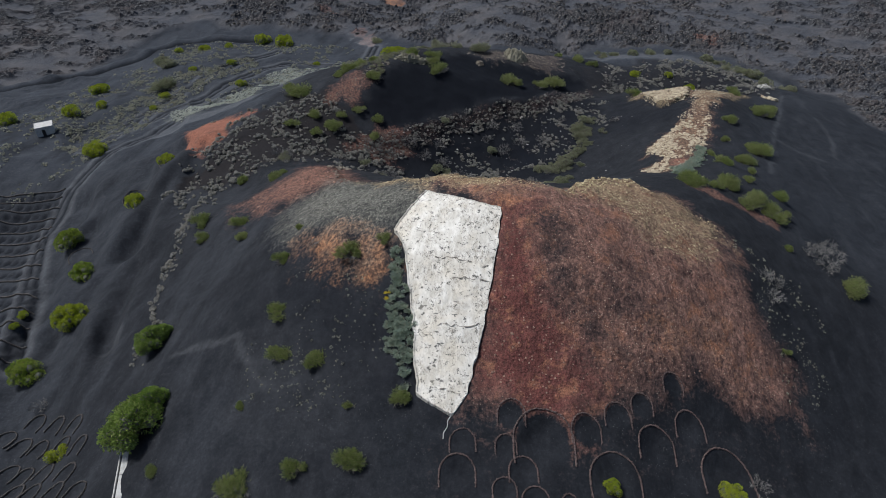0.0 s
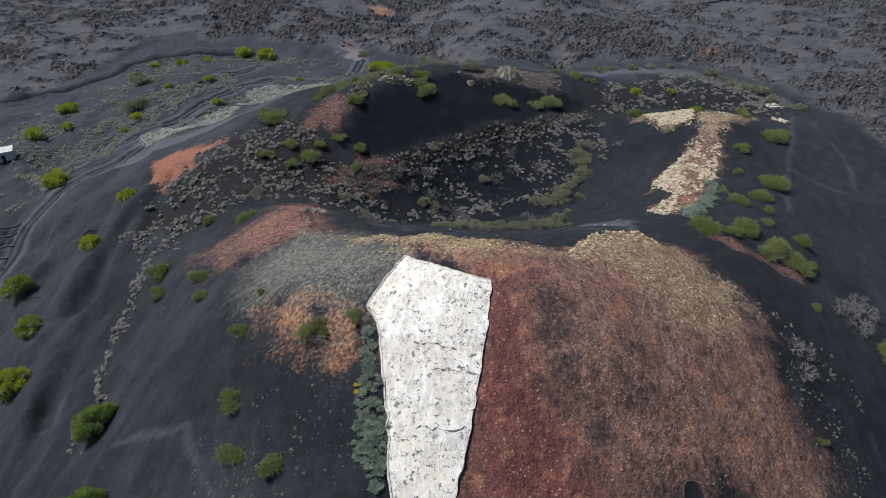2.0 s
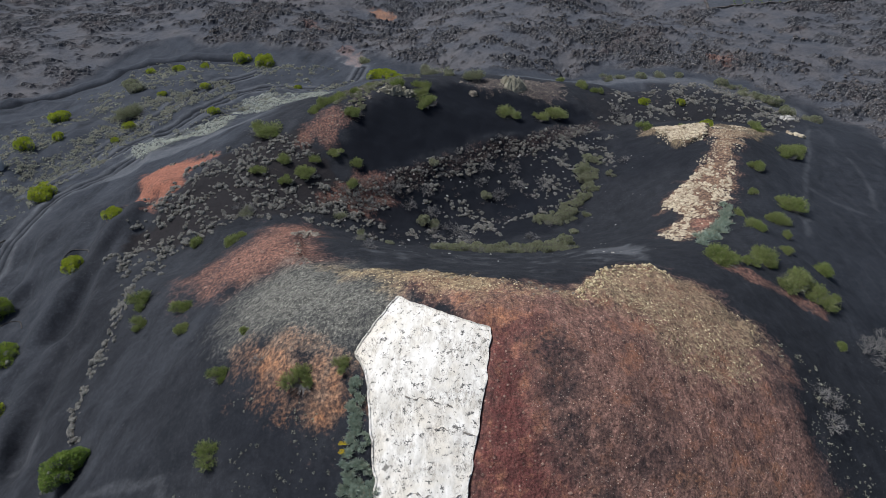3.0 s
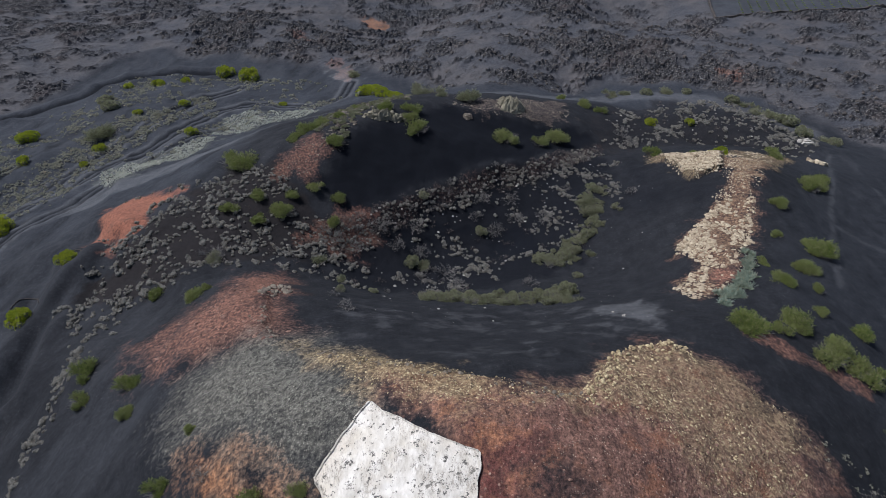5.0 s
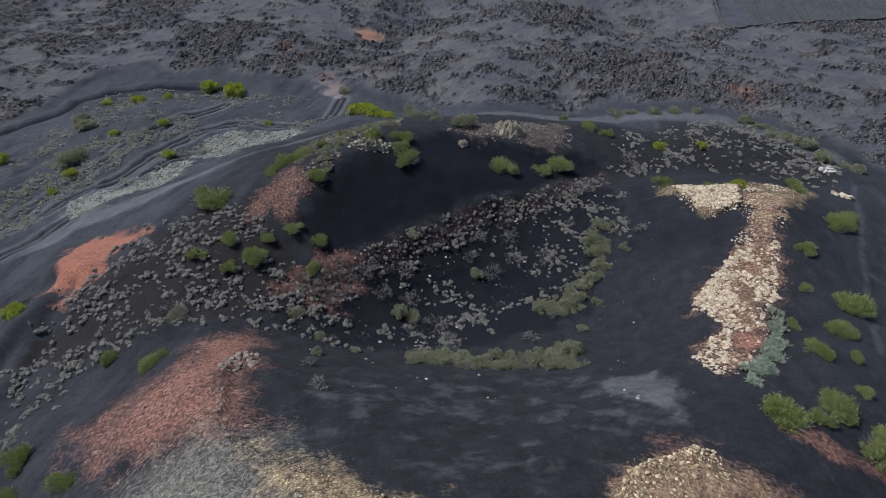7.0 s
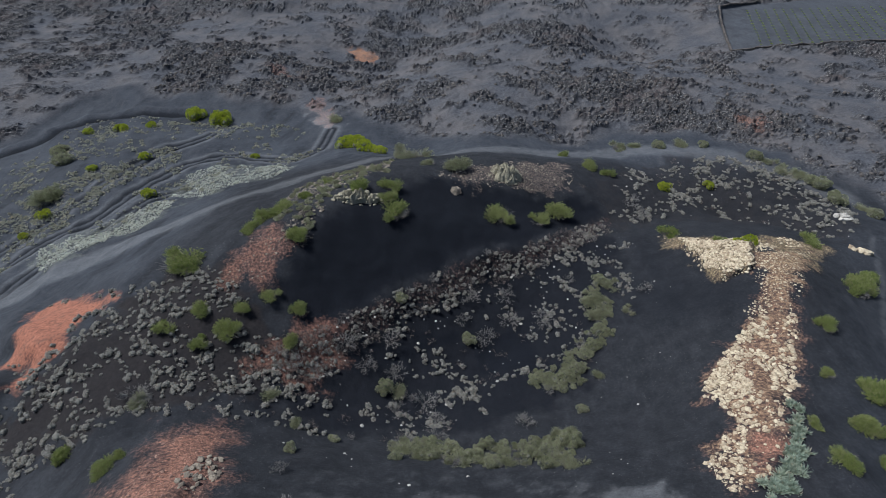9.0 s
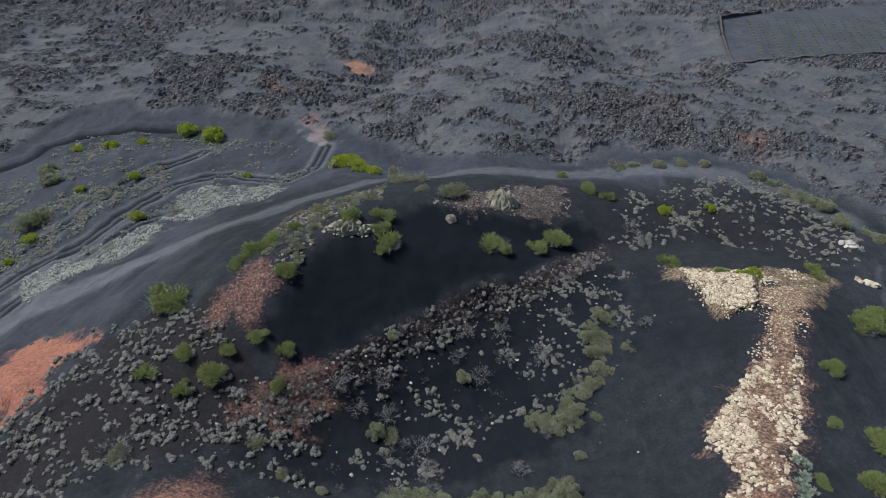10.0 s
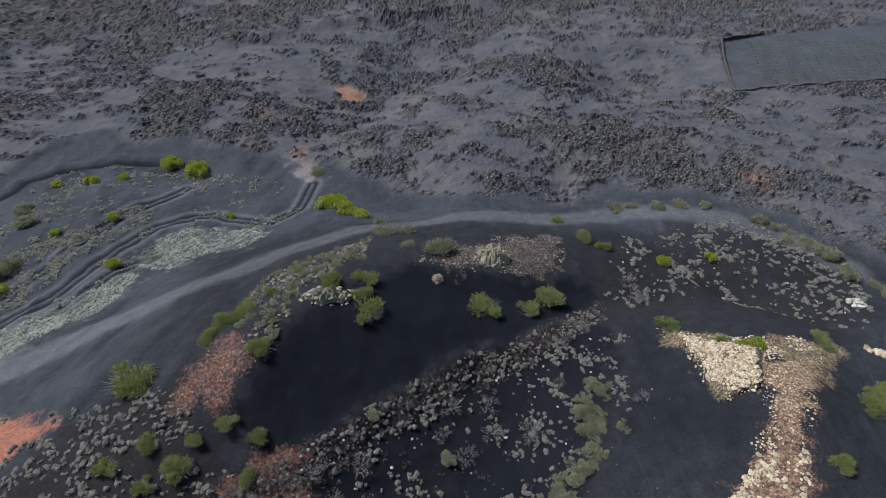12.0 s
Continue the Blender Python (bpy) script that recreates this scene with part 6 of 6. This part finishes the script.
for o in tuff_stones + tan_stones + cream_stones + basalt_stones + pale_stones + red_stones:
    bpy.data.objects.remove(o)


# ---- low curved walls that shelter the vines ----
def shelter_wall(x, y, r, turn, mat, label, long=1.0):
    """A horseshoe of loose stones, open downhill."""
    rr = random.Random(int(x * 10) * 31 + int(y * 10))
    verts, faces = [], []
    ico = bmesh.new()
    bmesh.ops.create_icosphere(ico, subdivisions=1, radius=0.5)
    shape, tris = [v.co.copy() for v in ico.verts], [tuple(v.index for v in f.verts) for f in ico.faces]
    ico.free()
    size = 0.065 + 0.016 * r + (0.06 if long > 1 else 0)
    spots, a = [], -100.0
    while a <= 100:
        t = radians(a)
        u, v = r * math.sin(t) * 1.05, r * math.cos(t) * long + (0 if abs(a) < 90 else -0.1)
        if abs(a) > 78:
            v -= (abs(a) - 78) / 22 * r * 0.45
        c, s = math.cos(radians(turn)), math.sin(radians(turn))
        for row in range(2):
            spots.append((x + u * c - v * s + rr.uniform(-0.05, 0.05), y + u * s + v * c + rr.uniform(-0.05, 0.05), row))
        a += math.degrees(size * (0.55 if abs(a) < 76 else 0.16) / r)
    hs, _ = land(np.array([p[0] for p in spots]), np.array([p[1] for p in spots]))
    for (sx, sy, row), h in zip(spots, hs):
        q = size * rr.uniform(0.75, 1.3)
        n = len(verts)
        k = rr.uniform(0, 6.28)
        for v in shape:
            w = q * rr.uniform(0.85, 1.15)
            verts.append((sx + (v.x * math.cos(k) - v.y * math.sin(k)) * w * 1.2, sy + (v.x * math.sin(k) + v.y * math.cos(k)) * w, h + (0.25 + 0.75 * row) * size + v.z * w * 0.9))
        faces += [tuple(i + n for i in f) for f in tris]
    return tagged(mesh_object("vine_shelter_wall", verts, faces, mat), label, "stone wall", "vine shelter walls")


for px_, py_, pr_, pt_ in PITS:
    shelter_wall(px_, py_, pr_, pt_, M_WALL if py_ < 60 else M_BASALT, "horseshoe of loose reddish stones round a planting hollow" if py_ < 60 else "curved dark stone wall sheltering a shrub in ash")
for px_, py_, pr_, pt_ in ROW_PITS:
    shelter_wall(px_, py_, pr_, pt_, M_BASALT, "narrow horseshoe of dark stones in rows on ash", 1.35)


# ---- built things ----
def paint_material(name, clean, dirty):
    m, nt, bs = material(name)
    at = nt.nodes.new("ShaderNodeNewGeometry").outputs["Position"]
    nt.links.new(blend(nt, ramp(nt, noise_fac(nt, at, 2.2, 6), 0.45, 0.75), clean, dirty), bs.inputs["Base Color"])
    bs.inputs["Roughness"].default_value = 0.8
    return m


M_WHITE = paint_material("whitewash", (0.46, 0.45, 0.43), (0.26, 0.245, 0.225))
M_DARK = paint_material("dark_opening", (0.02, 0.02, 0.022), (0.04, 0.035, 0.03))
M_CONCRETE = paint_material("pale_concrete", (0.42, 0.42, 0.405), (0.28, 0.27, 0.255))


def block(name, size, at, mat, parent, bevel=0.03):
    bm = bmesh.new()
    bmesh.ops.create_cube(bm, size=1.0, matrix=Matrix.Translation(at) @ Matrix.Diagonal((*size, 1)))
    bmesh.ops.bevel(bm, geom=bm.edges[:], offset=bevel, segments=2, affect="EDGES")
    me = bpy.data.meshes.new(name)
    bm.to_mesh(me)
    bm.free()
    me.materials.append(mat)
    ob = new(name, me)
    ob.parent = parent
    return ob


def hut():
    h, _ = land([-93.6], [134.6])
    ob = new("field_hut")
    ob.matrix_basis = pose(-93.6, 134.6, float(h[0]) - 0.2, 0, 0, 28)
    w, d, t = 3.8, 3.0, 2.4
    block("wall", (w, 0.25, t), (0, d / 2 - 0.125, t / 2), M_WHITE, ob)
    block("wall", (0.25, d - 0.5, t), (-w / 2 + 0.125, 0, t / 2), M_WHITE, ob)
    block("wall", (0.25, d - 0.5, t), (w / 2 - 0.125, 0, t / 2), M_WHITE, ob)
    block("wall", (1.3, 0.25, t), (-w / 2 + 0.65, -d / 2 + 0.125, t / 2), M_WHITE, ob)
    block("wall", (1.8, 0.25, t), (w / 2 - 0.9, -d / 2 + 0.125, t / 2), M_WHITE, ob)
    block("lintel", (0.9, 0.25, t - 1.9), (-0.25, -d / 2 + 0.125, 1.9 + (t - 1.9) / 2), M_WHITE, ob, 0.01)
    door = block("door", (0.86, 0.06, 1.88), (-0.25, -d / 2 + 0.16, 0.94), M_DARK, ob, 0.01)
    block("handle", (0.12, 0.05, 0.04), (0.05, -d / 2 + 0.106, 1.0), M_CONCRETE, door, 0.01)
    block("roof", (w + 0.08, d + 0.08, 0.16), (0, 0, t + 0.093), M_WHITE, ob)
    tagged(ob, "small whitewashed field hut with flat roof among ash mounds", "hut")


def trough():
    h, _ = land([-33.0, -31.2], [38.6, 31.0])
    ob = new("concrete_channel")
    ob.matrix_basis = look((-32.1, 34.8, float(h.mean()) + 0.12), (-31.2, 31.0, float(h[1]) + 0.12)) @ pose(0, 0, 0, -90, 0, 0)
    for k in range(3):
        y = -2.7 + 2.72 * k
        block("slab", (0.62, 2.7, 0.30), (-0.16, -y, 0), M_CONCRETE, ob)
        block("kerb", (0.14, 2.7, 0.44), (0.32, -y, 0.05), M_WHITE, ob)
    tagged(ob, "pale concrete water channel with a raised kerb on ash", "water channel")


hut()
trough()
hose = bpy.data.curves.new("hose", "CURVE")
hose.dimensions, hose.bevel_depth = "3D", 0.045
line = hose.splines.new("POLY")
line.points.add(11)
for k, point in enumerate(line.points):
    hx, hy = 0.75 - 0.075 * k + 0.08 * math.sin(k * 1.3), 35.7 - 0.2 * k
    point.co = (hx, hy, float(land([hx], [hy])[0][0]) + 0.06, 1)
hose.materials.append(M_CONCRETE)
tagged(new("drain_hose", hose), "pale drain hose running from the apron's foot", "hose")


def dry_wall(line, high, thick, label, mat, seed):
    """A rubble wall along a line: stones in courses, in one mesh."""
    r = random.Random(seed)
    pts, run = [], 0
    for (x0, y0), (x1, y1) in zip(line, line[1:]):
        n = max(2, int(math.hypot(x1 - x0, y1 - y0) / (0.55 * thick)))
        pts += [(x0 + (x1 - x0) * k / n, y0 + (y1 - y0) * k / n) for k in range(n)]
    hs, _ = land(np.array([p[0] for p in pts]), np.array([p[1] for p in pts]))
    ico = bmesh.new()
    bmesh.ops.create_icosphere(ico, subdivisions=1, radius=0.5)
    shape, tris = [v.co.copy() for v in ico.verts], [tuple(v.index for v in f.verts) for f in ico.faces]
    ico.free()
    verts, faces = [], []
    for (x, y), h in zip(pts, hs):
        for row in range(2):
            n = len(verts)
            sx, sy, sz = r.uniform(0.7, 1.0) * thick, r.uniform(0.7, 1.0) * thick, high * 0.62
            for v in shape:
                verts.append((x + v.x * sx * r.uniform(0.85, 1.15), y + v.y * sy * r.uniform(0.85, 1.15), h + high * (0.25 + 0.45 * row) + v.z * sz))
            faces += [tuple(i + n for i in f) for f in tris]
    return tagged(mesh_object("dry_stone_wall", verts, faces, mat), label, "stone wall")


dry_wall([(118, 283), (101.8, 276.7), (97.3, 261.1), (93.2, 239), (116.4, 240.5), (175, 252)], 0.9, 0.9, "dark dry stone wall round a far vine field", M_BASALT, 3)
for k, ends in enumerate(ROWS_OF_FIELD):
    dry_wall(ends, 0.30, 0.30, "low dark stone row between planting hollows on ash", M_BASALT, 20 + k)
crop = [tuft(M_DOME) for _ in range(3)]
FIELD_ROWS = [(104 + 3.2 * i + 0.6 * j, 244 + 2.6 * j + 0.25 * i, 1.0) for i in range(16) for j in range(13)]
FIELD_ROWS = [p for p in FIELD_ROWS if float(inside(np.array([p[0]]), np.array([p[1]]), FIELD)[0]) > 1.5]
spread_stuff("vine_rows", crop, FIELD_ROWS, "small green vines in rows within a walled field", "vines")
drop_models(crop)
flower_places = [(-5.6, 46.2, 0.3), (-5.3, 46.7, 0.25), (-5.7, 46.8, 0.25)]
flowers = [new("flowers", leaves_mesh("flowers", fan(40, 80) * 0.3, fan(40, 80), 0.22, 0.2, M_YELLOW))]
for fx, fy, fs in flower_places:
    ob = copy_thing(flowers[0], Matrix())
    ob.name = "flowering_plant"
    ob.matrix_basis = Matrix.LocRotScale((fx, fy, float(land([fx], [fy])[0][0]) + 0.25), None, (fs * 2.2, fs * 2.2, fs * 2))
    tagged(ob, "yellow flowers among succulents beside the plastered apron", "flowers", "yellow flowers")
drop_models(flowers)
drop_models(lime_models + dome_models + broom_models + olive_models + teal_models + twig_models + cushion_models)
